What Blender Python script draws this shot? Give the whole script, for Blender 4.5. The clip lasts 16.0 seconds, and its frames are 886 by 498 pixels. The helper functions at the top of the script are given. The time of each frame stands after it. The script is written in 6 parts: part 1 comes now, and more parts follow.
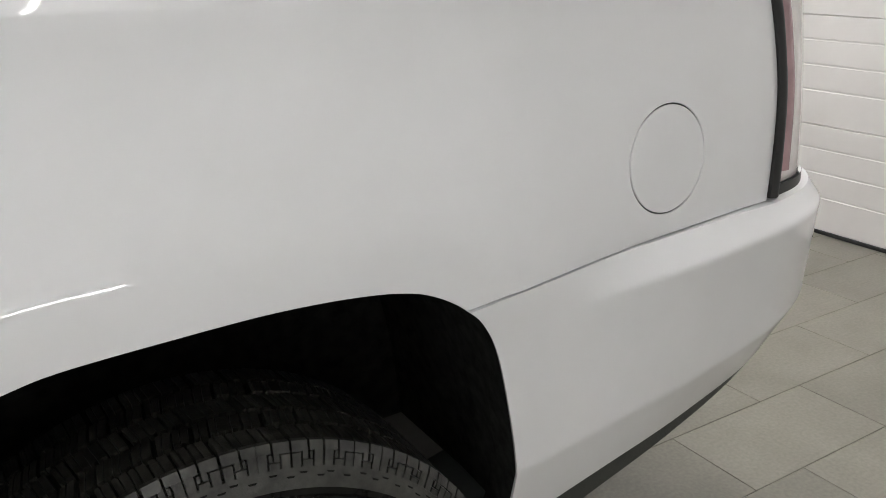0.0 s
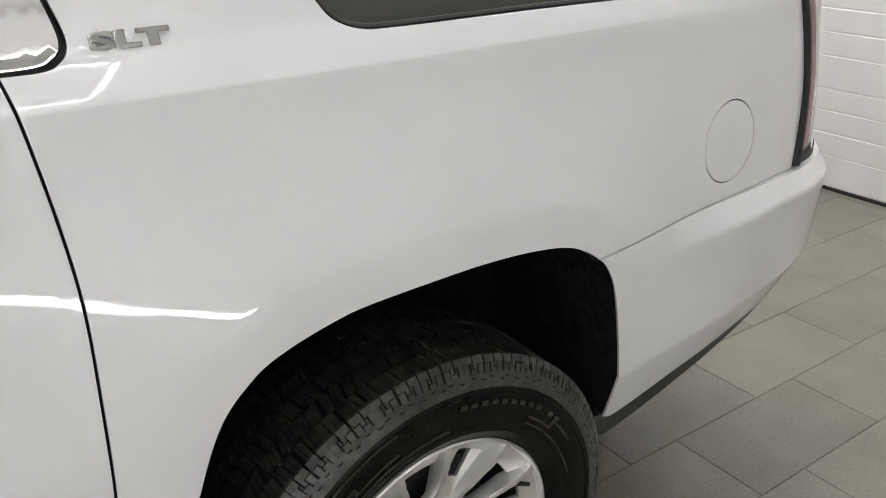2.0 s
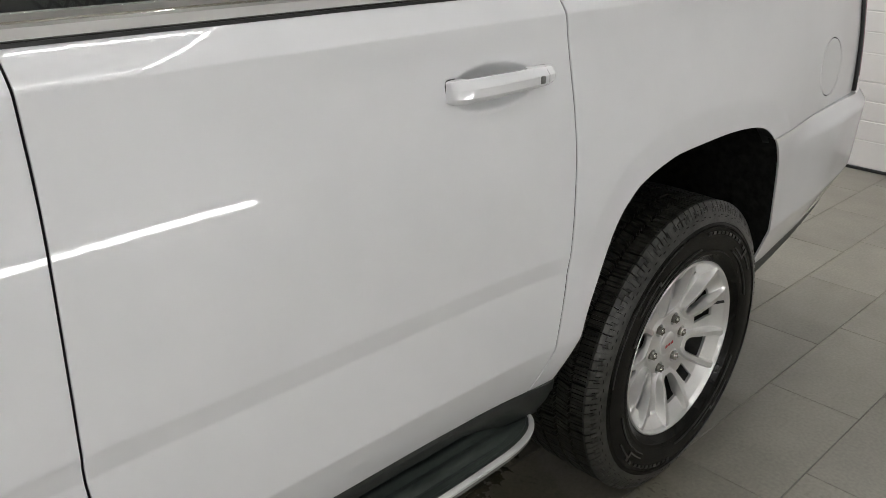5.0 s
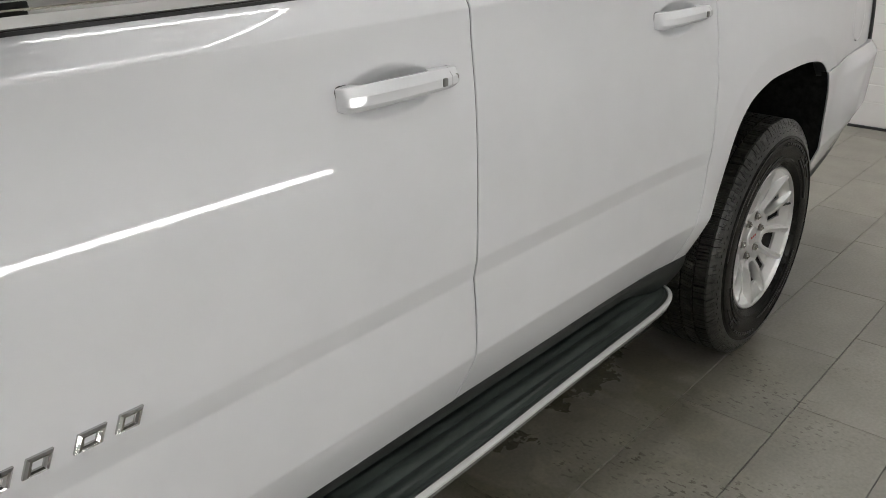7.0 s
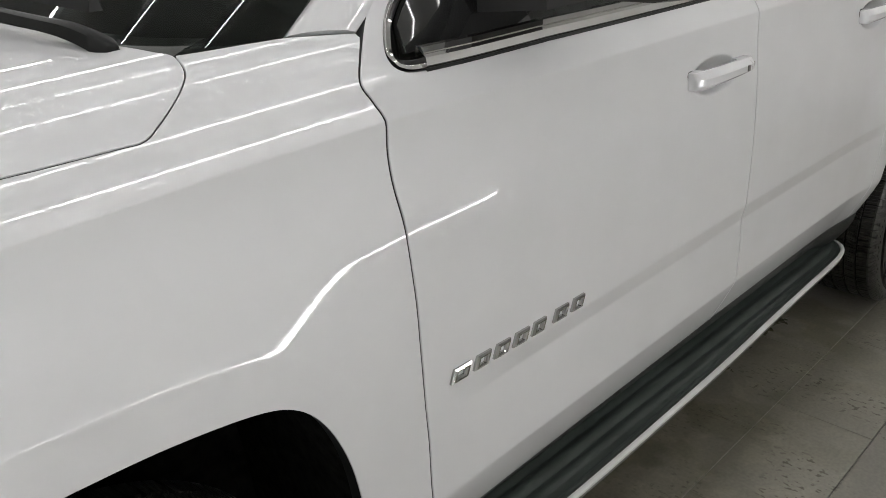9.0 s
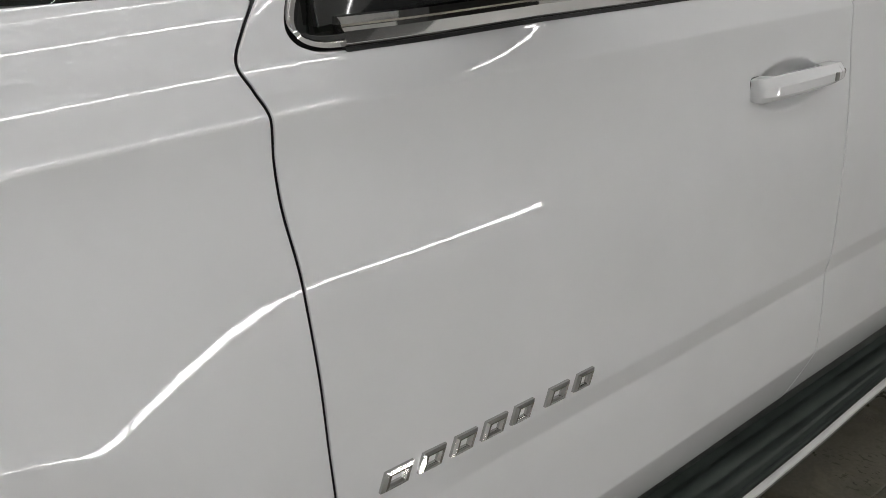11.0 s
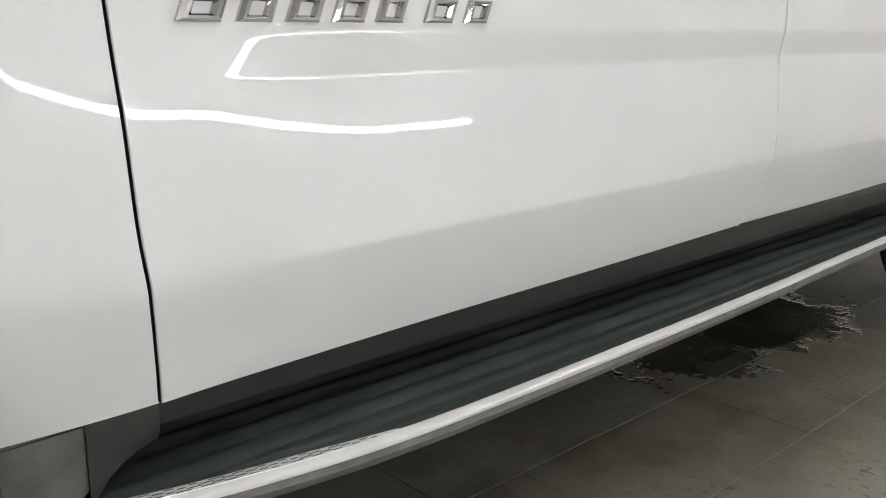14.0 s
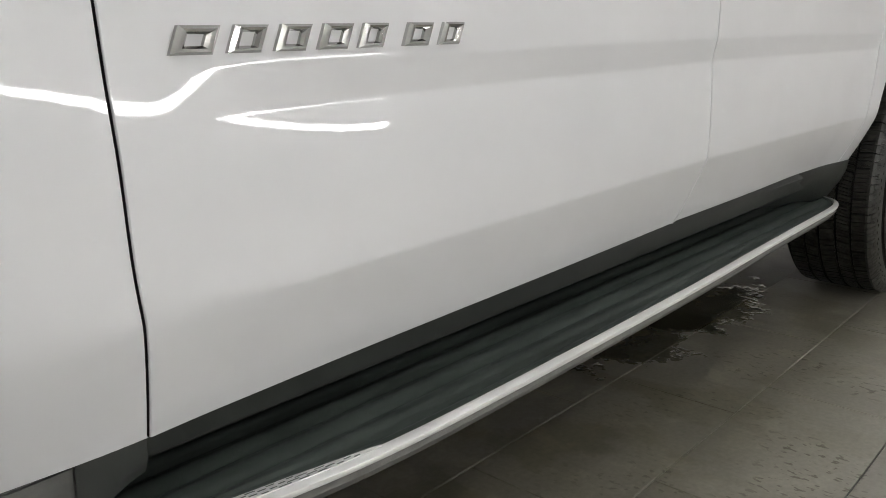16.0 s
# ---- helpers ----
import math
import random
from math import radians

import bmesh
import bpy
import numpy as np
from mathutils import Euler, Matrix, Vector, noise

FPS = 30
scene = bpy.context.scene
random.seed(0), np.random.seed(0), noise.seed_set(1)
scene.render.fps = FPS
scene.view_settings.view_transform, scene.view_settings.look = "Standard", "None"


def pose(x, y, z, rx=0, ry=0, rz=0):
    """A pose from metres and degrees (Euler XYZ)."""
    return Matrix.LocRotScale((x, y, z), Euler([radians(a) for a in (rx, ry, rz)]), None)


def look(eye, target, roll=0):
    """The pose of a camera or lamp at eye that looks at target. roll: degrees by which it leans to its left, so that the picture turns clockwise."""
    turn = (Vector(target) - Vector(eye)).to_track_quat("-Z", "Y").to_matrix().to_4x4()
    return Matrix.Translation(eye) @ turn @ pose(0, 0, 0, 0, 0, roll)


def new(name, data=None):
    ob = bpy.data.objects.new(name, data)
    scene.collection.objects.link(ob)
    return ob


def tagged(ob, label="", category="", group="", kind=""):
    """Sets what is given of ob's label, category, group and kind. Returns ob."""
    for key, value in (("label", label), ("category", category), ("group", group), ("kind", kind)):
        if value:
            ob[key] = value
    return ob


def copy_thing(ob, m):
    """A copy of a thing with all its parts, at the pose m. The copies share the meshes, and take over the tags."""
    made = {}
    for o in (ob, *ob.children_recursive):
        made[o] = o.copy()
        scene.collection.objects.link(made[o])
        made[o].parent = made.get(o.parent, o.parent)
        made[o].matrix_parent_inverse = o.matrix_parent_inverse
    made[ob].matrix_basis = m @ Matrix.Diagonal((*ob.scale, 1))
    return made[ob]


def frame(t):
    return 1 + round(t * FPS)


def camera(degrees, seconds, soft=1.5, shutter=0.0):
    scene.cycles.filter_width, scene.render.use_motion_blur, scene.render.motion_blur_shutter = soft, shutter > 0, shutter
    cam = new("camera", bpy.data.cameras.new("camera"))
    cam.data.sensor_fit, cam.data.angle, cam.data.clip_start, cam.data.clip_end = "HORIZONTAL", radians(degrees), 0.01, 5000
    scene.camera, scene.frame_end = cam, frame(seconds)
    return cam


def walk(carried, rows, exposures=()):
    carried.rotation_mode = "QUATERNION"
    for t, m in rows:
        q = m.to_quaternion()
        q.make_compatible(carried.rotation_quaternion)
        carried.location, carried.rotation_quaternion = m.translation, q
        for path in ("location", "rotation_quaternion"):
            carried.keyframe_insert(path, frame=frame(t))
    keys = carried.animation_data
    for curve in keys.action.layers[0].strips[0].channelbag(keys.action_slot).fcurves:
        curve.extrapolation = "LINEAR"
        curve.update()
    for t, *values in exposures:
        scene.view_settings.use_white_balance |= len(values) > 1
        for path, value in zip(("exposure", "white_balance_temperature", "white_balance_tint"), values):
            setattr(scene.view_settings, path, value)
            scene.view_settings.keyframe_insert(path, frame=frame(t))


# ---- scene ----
from mathutils.geometry import delaunay_2d_cdt

# ---- camera and walk ----
cam = camera(55.7, 16.0, soft=0.9)
PATH = [
    (0, (3.024, -0.851, 1.37), (4.009, 0.753, 0.695), -0.9),
    (0.5, (3.009, -0.855, 1.417), (4.028, 0.7, 0.681), -0.8),
    (1, (2.928, -0.876, 1.523), (3.959, 0.656, 0.754), -0.7),
    (1.5, (2.737, -0.941, 1.566), (3.775, 0.572, 0.768), -0.5),
    (2, (2.559, -0.969, 1.554), (3.611, 0.524, 0.741), -0.3),
    (2.5, (2.411, -0.915, 1.526), (3.488, 0.566, 0.721), -0.3),
    (3, (2.224, -0.885, 1.511), (3.342, 0.569, 0.712), -0.0),
    (3.5, (2.019, -0.908, 1.51), (3.178, 0.516, 0.718), 0.1),
    (4, (1.775, -0.952, 1.524), (2.972, 0.445, 0.741), 0.3),
    (4.2, (1.704, -0.958, 1.521), (2.92, 0.425, 0.741), 0.5),
    (6.3, (0.838, -0.951, 1.505), (2.233, 0.253, 0.726), 0.5),
    (6.5, (0.746, -0.952, 1.503), (2.148, 0.242, 0.723), 0.5),
    (7, (0.546, -0.925, 1.482), (1.93, 0.292, 0.705), -0.1),
    (7.5, (0.345, -0.906, 1.493), (1.719, 0.324, 0.718), -0.5),
    (8, (0.086, -0.878, 1.507), (1.463, 0.348, 0.73), -0.7),
    (8.5, (-0.11, -0.842, 1.545), (1.261, 0.383, 0.759), -0.8),
    (9, (-0.234, -0.812, 1.59), (1.083, 0.463, 0.79), -1.4),
    (9.2, (-0.267, -0.802, 1.595), (1.008, 0.513, 0.791), -1.9),
    (11.3, (0.187, -0.622, 1.373), (1.357, 0.84, 0.67), -1.0),
    (11.7, (0.188, -0.555, 1.147), (1.42, 0.902, 0.548), 1.6),
    (12.1, (0.217, -0.559, 0.98), (1.496, 0.902, 0.502), -0.9),
    (12.5, (0.227, -0.58, 0.889), (1.503, 0.887, 0.418), -0.6),
    (13, (0.254, -0.596, 0.776), (1.531, 0.876, 0.326), -0.4),
    (13.5, (0.266, -0.627, 0.723), (1.547, 0.844, 0.283), -0.5),
    (14, (0.293, -0.697, 0.804), (1.592, 0.753, 0.346), -0.5),
    (14.5, (0.327, -0.752, 0.89), (1.658, 0.661, 0.407), -0.4),
    (15, (0.359, -0.784, 0.934), (1.747, 0.564, 0.428), 0.1),
    (15.5, (0.352, -0.748, 0.914), (1.792, 0.54, 0.398), 0.1),
    (16, (0.231, -0.638, 0.854), (1.685, 0.637, 0.341), -0.1),
]
EXPOSURES = [(0.0, 0.28), (0.5, 0.38), (1.5, 0.27), (2.0, 0.27), (3.5, 0.05), (4.2, 0.03), (6.5, 0.01), (7.0, -0.03), (8.5, -0.11), (9.0, -0.11), (11.5, -0.34), (12.5, -0.14), (13.0, 0.28), (13.5, 0.58), (14.0, 0.56), (14.5, 0.31), (15.0, 0.28), (15.5, 0.28), (16.0, 0.28)]
walk(cam, [(t, look(eye, target, roll)) for t, eye, target, roll in PATH], EXPOSURES)

# ---- world: closed workshop, only a trace of grey outside ----
world = bpy.data.worlds.new("world")
scene.world = world
world.use_nodes = True
world.node_tree.nodes["Background"].inputs[0].default_value = (0.5, 0.5, 0.5, 1)
world.node_tree.nodes["Background"].inputs[1].default_value = 0.05

CEIL_STRENGTH = 26.5
REAR_STRENGTH = 44.0
WALL_STRENGTH = 25.0

# ---- materials ----


def mat_new(name):
    m = bpy.data.materials.new(name)
    m.use_nodes = True
    return m, m.node_tree, m.node_tree.nodes["Principled BSDF"]


def noise_node(nt, scale, detail=4.0, rough=0.55, coords="Object", stretch=(1, 1, 1)):
    tc = nt.nodes.new("ShaderNodeTexCoord")
    mp = nt.nodes.new("ShaderNodeMapping")
    mp.inputs["Scale"].default_value = stretch
    n = nt.nodes.new("ShaderNodeTexNoise")
    n.inputs["Scale"].default_value = scale
    n.inputs["Detail"].default_value = detail
    n.inputs["Roughness"].default_value = rough
    nt.links.new(tc.outputs[coords], mp.inputs["Vector"])
    nt.links.new(mp.outputs["Vector"], n.inputs["Vector"])
    return n.outputs["Fac"]


def ramp(nt, fac, stops):
    r = nt.nodes.new("ShaderNodeValToRGB")
    el = r.color_ramp.elements
    while len(el) < len(stops):
        el.new(0.5)
    for e, (p, c) in zip(el, stops):
        e.position = p
        e.color = (*c, 1) if len(c) == 3 else c
    nt.links.new(fac, r.inputs["Fac"])
    return r.outputs["Color"]


def grey(v):
    return (v, v, v)


def bump(nt, bs, height, strength=0.2, dist=0.002):
    b = nt.nodes.new("ShaderNodeBump")
    b.inputs["Strength"].default_value = strength
    b.inputs["Distance"].default_value = dist
    nt.links.new(height, b.inputs["Height"])
    nt.links.new(b.outputs["Normal"], bs.inputs["Normal"])


def plain(name, color, rough=0.5, metal=0.0, coat=0.0, vary=0.12, scale=30.0, bumps=0.0, bscale=400.0, spec=0.5):
    m, nt, bs = mat_new(name)
    fac = noise_node(nt, scale)
    a = tuple(c * (1 - vary) for c in color)
    b = tuple(min(1, c * (1 + vary)) for c in color)
    nt.links.new(ramp(nt, fac, [(0.3, a), (0.7, b)]), bs.inputs["Base Color"])
    bs.inputs["Roughness"].default_value = rough
    bs.inputs["Metallic"].default_value = metal
    bs.inputs["Coat Weight"].default_value = coat
    bs.inputs["Coat Roughness"].default_value = 0.02
    bs.inputs["Specular IOR Level"].default_value = spec
    if bumps:
        bump(nt, bs, noise_node(nt, bscale, 2.0), bumps, 0.001)
    return m


def paint_material():
    m, nt, bs = mat_new("white_paint")
    fac = noise_node(nt, 6.0, 3.0)
    nt.links.new(ramp(nt, fac, [(0.3, (0.712, 0.714, 0.724)), (0.7, (0.742, 0.744, 0.754))]), bs.inputs["Base Color"])
    bs.inputs["Roughness"].default_value = 0.5
    bs.inputs["Specular IOR Level"].default_value = 0.25
    bs.inputs["Coat Weight"].default_value = 1.0
    bs.inputs["Coat Roughness"].default_value = 0.004
    bs.inputs["Coat IOR"].default_value = 1.62
    # very fine orange peel
    tc = nt.nodes.new("ShaderNodeTexCoord")
    n = nt.nodes.new("ShaderNodeTexNoise")
    n.inputs["Scale"].default_value = 160
    n.inputs["Detail"].default_value = 1
    nt.links.new(tc.outputs["Object"], n.inputs["Vector"])
    b = nt.nodes.new("ShaderNodeBump")
    b.inputs["Strength"].default_value = 0.02
    b.inputs["Distance"].default_value = 0.001
    nt.links.new(n.outputs["Fac"], b.inputs["Height"])
    nt.links.new(b.outputs["Normal"], bs.inputs["Coat Normal"])
    return m


def tile_material():
    m, nt, bs = mat_new("grey_porcelain_tile")
    info = nt.nodes.new("ShaderNodeObjectInfo")
    geo = nt.nodes.new("ShaderNodeNewGeometry")
    pos = geo.outputs["Position"]

    def nz(scale, detail, stretch=(1, 1, 1)):
        mp = nt.nodes.new("ShaderNodeMapping")
        mp.inputs["Scale"].default_value = stretch
        n = nt.nodes.new("ShaderNodeTexNoise")
        n.inputs["Scale"].default_value = scale
        n.inputs["Detail"].default_value = detail
        nt.links.new(pos, mp.inputs["Vector"])
        nt.links.new(mp.outputs["Vector"], n.inputs["Vector"])
        return n.outputs["Fac"]

    def mult(a, b):
        n = nt.nodes.new("ShaderNodeMix")
        n.data_type, n.blend_type = "RGBA", "MULTIPLY"
        n.inputs["Factor"].default_value = 1
        nt.links.new(a, n.inputs[6])
        nt.links.new(b, n.inputs[7])
        return n.outputs[2]

    def math_node(op, a, b=None, v=0.5, clamp=False):
        n = nt.nodes.new("ShaderNodeMath")
        n.operation, n.use_clamp = op, clamp
        nt.links.new(a, n.inputs[0])
        if b is not None:
            nt.links.new(b, n.inputs[1])
        else:
            n.inputs[1].default_value = v
        return n.outputs[0]

    base = ramp(nt, nz(3.5, 6), [(0.25, (0.176, 0.165, 0.137)), (0.75, (0.247, 0.231, 0.194))])
    grain = ramp(nt, nz(90, 3), [(0.3, grey(0.86)), (0.7, grey(1.08))])
    each = ramp(nt, info.outputs["Random"], [(0.0, grey(0.88)), (1.0, grey(1.1))])
    col = mult(mult(base, grain), each)
    # wet, dirty patch beside the running board, with the board's contact shade coloured in
    sep = nt.nodes.new("ShaderNodeSeparateXYZ")
    nt.links.new(pos, sep.inputs[0])

    def bandmask(out, lo, hi, soft):
        a = nt.nodes.new("ShaderNodeMapRange")
        a.inputs["From Min"].default_value, a.inputs["From Max"].default_value = lo - soft, lo + soft
        b = nt.nodes.new("ShaderNodeMapRange")
        b.inputs["From Min"].default_value, b.inputs["From Max"].default_value = hi + soft, hi - soft
        nt.links.new(out, a.inputs["Value"])
        nt.links.new(out, b.inputs["Value"])
        return math_node("MULTIPLY", a.outputs[0], b.outputs[0])

    area = math_node("MULTIPLY", bandmask(sep.outputs[0], 0.3, 3.2, 0.35), bandmask(sep.outputs[1], -0.14, 1.9, 0.30))
    damp_shade = math_node("MULTIPLY", area, ramp(nt, nz(7.0, 9), [(0.36, grey(0.25)), (0.62, grey(1))]))
    damp_shade_col = ramp(nt, damp_shade, [(0.0, grey(1)), (1.0, (0.83, 0.81, 0.73))])
    col = mult(col, damp_shade_col)
    # ragged dark stains and paler dried rims round the damp area
    stain = math_node("MULTIPLY", area, ramp(nt, nz(4.2, 8, (1, 0.7, 1)), [(0.50, grey(0)), (0.56, grey(1))]))
    col = mult(col, ramp(nt, stain, [(0.0, grey(1)), (1.0, (0.74, 0.73, 0.66))]))
    dried = math_node("MULTIPLY", area, ramp(nt, nz(11.0, 7), [(0.55, grey(0)), (0.63, grey(1))]))
    col = mult(col, ramp(nt, dried, [(0.0, grey(1)), (1.0, (1.22, 1.21, 1.16))]))
    # dried drops, drawn out across the bay, where water ran off the step
    drops_area = math_node("MULTIPLY", bandmask(sep.outputs[0], 1.5, 3.3, 0.3), bandmask(sep.outputs[1], -0.42, 0.22, 0.15))
    clump = ramp(nt, nz(3.6, 3), [(0.47, grey(0)), (0.57, grey(1))])
    drop = ramp(nt, nz(75, 2.0, (1, 0.55, 1)), [(0.585, grey(0)), (0.64, grey(1))])
    drop = math_node("MULTIPLY", math_node("MULTIPLY", drop, clump), drops_area)
    col = mult(col, ramp(nt, drop, [(0.0, grey(1)), (1.0, (0.38, 0.34, 0.28))]))
    pud_area = math_node("MULTIPLY", bandmask(sep.outputs[0], 1.95, 3.05, 0.25), bandmask(sep.outputs[1], 0.24, 0.92, 0.14))
    ragged = math_node("ADD", math_node("MULTIPLY", nz(9.0, 5, (1, 0.6, 1)), v=1.35), math_node("MULTIPLY", nz(48.0, 2), v=0.55))
    field = math_node("ADD", pud_area, math_node("SUBTRACT", ragged, v=0.95))
    pud = ramp(nt, field, [(0.62, grey(0)), (0.65, grey(1))])
    swell = ramp(nt, field, [(0.60, grey(0)), (0.74, grey(1))])
    wetc = ramp(nt, pud, [(0.0, grey(1)), (1.0, (0.58, 0.59, 0.55))])
    col = mult(col, wetc)
    nt.links.new(col, bs.inputs["Base Color"])
    ro = ramp(nt, nz(6, 4), [(0.3, grey(0.30)), (0.7, grey(0.40))])
    rmix = nt.nodes.new("ShaderNodeMix")
    rmix.data_type = "RGBA"
    nt.links.new(pud, rmix.inputs["Factor"])
    nt.links.new(ro, rmix.inputs[6])
    rmix.inputs[7].default_value = (0.04, 0.04, 0.04, 1)
    nt.links.new(rmix.outputs[2], bs.inputs["Roughness"])
    gloss = nt.nodes.new("ShaderNodeMapRange")
    gloss.inputs["To Min"].default_value, gloss.inputs["To Max"].default_value = 0.5, 1.0
    nt.links.new(damp_shade, gloss.inputs["Value"])
    nt.links.new(gloss.outputs[0], bs.inputs["Specular IOR Level"])
    bump(nt, bs, nz(160, 3), 0.12, 0.001)
    wet = nt.nodes.new("ShaderNodeBump")
    wet.inputs["Strength"].default_value, wet.inputs["Distance"].default_value = 0.7, 0.0022
    nt.links.new(swell, wet.inputs["Height"])
    nt.links.new(bs.inputs["Normal"].links[0].from_socket, wet.inputs["Normal"])
    nt.links.new(wet.outputs["Normal"], bs.inputs["Normal"])
    return m


def emit_material(name, strength, color=(1.0, 0.995, 0.99)):
    m, nt, bs = mat_new(name)
    bs.inputs["Base Color"].default_value = (0.8, 0.8, 0.8, 1)
    bs.inputs["Emission Color"].default_value = (*color, 1)
    bs.inputs["Emission Strength"].default_value = strength
    return m


def tinted_glass(name, color):
    m, nt, bs = mat_new(name)
    bs.inputs["Base Color"].default_value = (*color, 1)
    bs.inputs["Roughness"].default_value = 0.0
    bs.inputs["Transmission Weight"].default_value = 1.0
    bs.inputs["IOR"].default_value = 1.5
    return m


PAINT = paint_material()
TILE = tile_material()
GROUT = plain("dark_grout", (0.082, 0.076, 0.065), 0.9)
CHROME = plain("chrome", (0.74, 0.73, 0.71), 0.06, 1.0, vary=0.02)
# badge chrome, its colour lowered to stand for dark reflections on the sloped faces
DARKCHROME = plain("chrome_with_dark_reflection", (0.46, 0.455, 0.44), 0.05, 1.0, vary=0.02)
SATIN = plain("satin_aluminium", (0.80, 0.795, 0.78), 0.48, 0.45, vary=0.03, scale=8)
ALLOY = plain("silver_alloy", (0.74, 0.735, 0.72), 0.30, 0.72, coat=0.5, vary=0.04)
NUT = plain("chromed_steel", (0.42, 0.40, 0.37), 0.22, 1.0)
RUBBER = plain("black_rubber", (0.022, 0.0214, 0.0178), 0.40, vary=0.8, scale=38, bumps=0.5, spec=0.3)
SIDEWALL = plain("dressed_rubber", (0.006, 0.006, 0.005), 0.24, vary=0.6, scale=26, bumps=0.2, spec=0.15)
# blacker than the tread rubber: the shade down in the grooves is in this colour
SHADERUBBER = plain("shade_black_rubber", (0.004, 0.004, 0.0035), 0.6, vary=0.4, spec=0.1)
LUG = plain("dressed_lug_rubber", (0.032, 0.032, 0.028), 0.30, vary=0.7, scale=45, bumps=0.4, spec=0.5)
RAISED = plain("raised_rubber_marking", (0.028, 0.028, 0.025), 0.34, vary=0.2)
PLASTIC = plain("black_grained_plastic", (0.026, 0.029, 0.026), 0.46, vary=0.2, scale=18, bumps=0.25, bscale=700)
STEPPLAST = plain("ribbed_step_plastic", (0.060, 0.073, 0.066), 0.32, spec=0.95, vary=0.25, scale=9, bumps=0.2, bscale=600)
GREYPLAST = plain("dusty_grey_plastic", (0.15, 0.147, 0.137), 0.55, vary=0.25, scale=25, bumps=0.3, bscale=500)
GUARD = plain("dusty_black_plastic", (0.095, 0.095, 0.088), 0.6, vary=0.35, scale=20, bumps=0.3, bscale=500)
LINER = plain("black_felt_liner", (0.016, 0.016, 0.015), 0.95, vary=0.4, scale=40, bumps=0.3, bscale=900, spec=0.0)
GASKET = plain("black_seal", (0.012, 0.012, 0.012), 0.5)
GLOSSBLACK = plain("gloss_black", (0.012, 0.012, 0.012), 0.08, coat=1.0)
PIVOTGREY = plain("worn_wiper_black", (0.010, 0.0105, 0.010), 0.45, vary=0.3, spec=0.3)
GLASS = tinted_glass("tinted_glass", (0.16, 0.19, 0.165))
WSGLASS = tinted_glass("windscreen_glass", (0.16, 0.20, 0.18))
PRIVACY = tinted_glass("privacy_glass", (0.052, 0.060, 0.047))
PRIVACY.node_tree.nodes["Principled BSDF"].inputs["Transmission Weight"].default_value = 0.15
CABIN = plain("dark_cabin_trim", (0.035, 0.038, 0.034), 0.8)
LENS = plain("red_lamp_lens", (0.34, 0.21, 0.22), 0.12, coat=1.0, vary=0.2, scale=12)
LENSCLEAR = plain("frosted_clear_lens", (0.62, 0.57, 0.55), 0.15, coat=1.0, vary=0.08)
REDMARK = plain("red_enamel", (0.45, 0.03, 0.03), 0.3)
STEEL = plain("dull_steel", (0.055, 0.052, 0.049), 0.6, 0.4, vary=0.3)
# south wall colour lowered so it throws less frontal light on the near side
DIMMEDPAINT = plain("dimmed_wall_paint", (0.52, 0.518, 0.51), 0.6, vary=0.03, scale=3, bumps=0.05)
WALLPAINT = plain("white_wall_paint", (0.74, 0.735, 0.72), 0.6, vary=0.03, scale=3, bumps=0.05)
DOORPAINT = plain("white_steel_door", (0.74, 0.715, 0.70), 0.42, vary=0.03, scale=4, bumps=0.04, bscale=120)
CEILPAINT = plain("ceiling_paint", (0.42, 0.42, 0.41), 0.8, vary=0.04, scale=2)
HOUSING = plain("white_lamp_housing", (0.7, 0.7, 0.7), 0.4)
INK = plain("black_vinyl_letters", (0.01, 0.01, 0.01), 0.4)
TUBE = emit_material("lit_ceiling_tube", CEIL_STRENGTH)
TUBE_REAR = emit_material("lit_rear_tube", REAR_STRENGTH)
WTUBE = emit_material("lit_wall_tube", WALL_STRENGTH)

# ---- mesh helpers ----


def obj(name, verts, faces, mat, parent=None, label="", normals=None, smooth=False):
    me = bpy.data.meshes.new(name)
    me.from_pydata([tuple(map(float, v)) for v in verts], [], [tuple(map(int, f)) for f in faces])
    me.materials.append(mat)
    if smooth or normals is not None:
        me.polygons.foreach_set("use_smooth", [True] * len(me.polygons))
    me.update()
    if normals is not None:
        me.normals_split_custom_set_from_vertices([tuple(map(float, n)) for n in normals])
    ob = new(name, me)
    if parent is not None:
        ob.parent = parent
    if label:
        tagged(ob, label)
    return ob


def part(name, bm, mat, parent, label="", smooth=None):
    me = bpy.data.meshes.new(name)
    bmesh.ops.recalc_face_normals(bm, faces=bm.faces)
    bm.to_mesh(me)
    bm.free()
    me.materials.append(mat)
    if smooth is not None:
        me.polygons.foreach_set("use_smooth", [True] * len(me.polygons))
        me.set_sharp_from_angle(angle=radians(smooth))
    ob = new(name, me)
    if parent is not None:
        ob.parent = parent
    if label:
        tagged(ob, label)
    return ob


def box(bm, x0, x1, y0, y1, z0, z1, bevel=0.0, seg=1):
    r = bmesh.ops.create_cube(bm, size=1)
    vs = r["verts"]
    for v in vs:
        v.co = Vector((x0 + (v.co.x + 0.5) * (x1 - x0), y0 + (v.co.y + 0.5) * (y1 - y0), z0 + (v.co.z + 0.5) * (z1 - z0)))
    if bevel:
        es = list({e for v in vs for e in v.link_edges})
        bmesh.ops.bevel(bm, geom=es, offset=bevel, segments=seg, affect="EDGES", profile=0.5)
    return vs


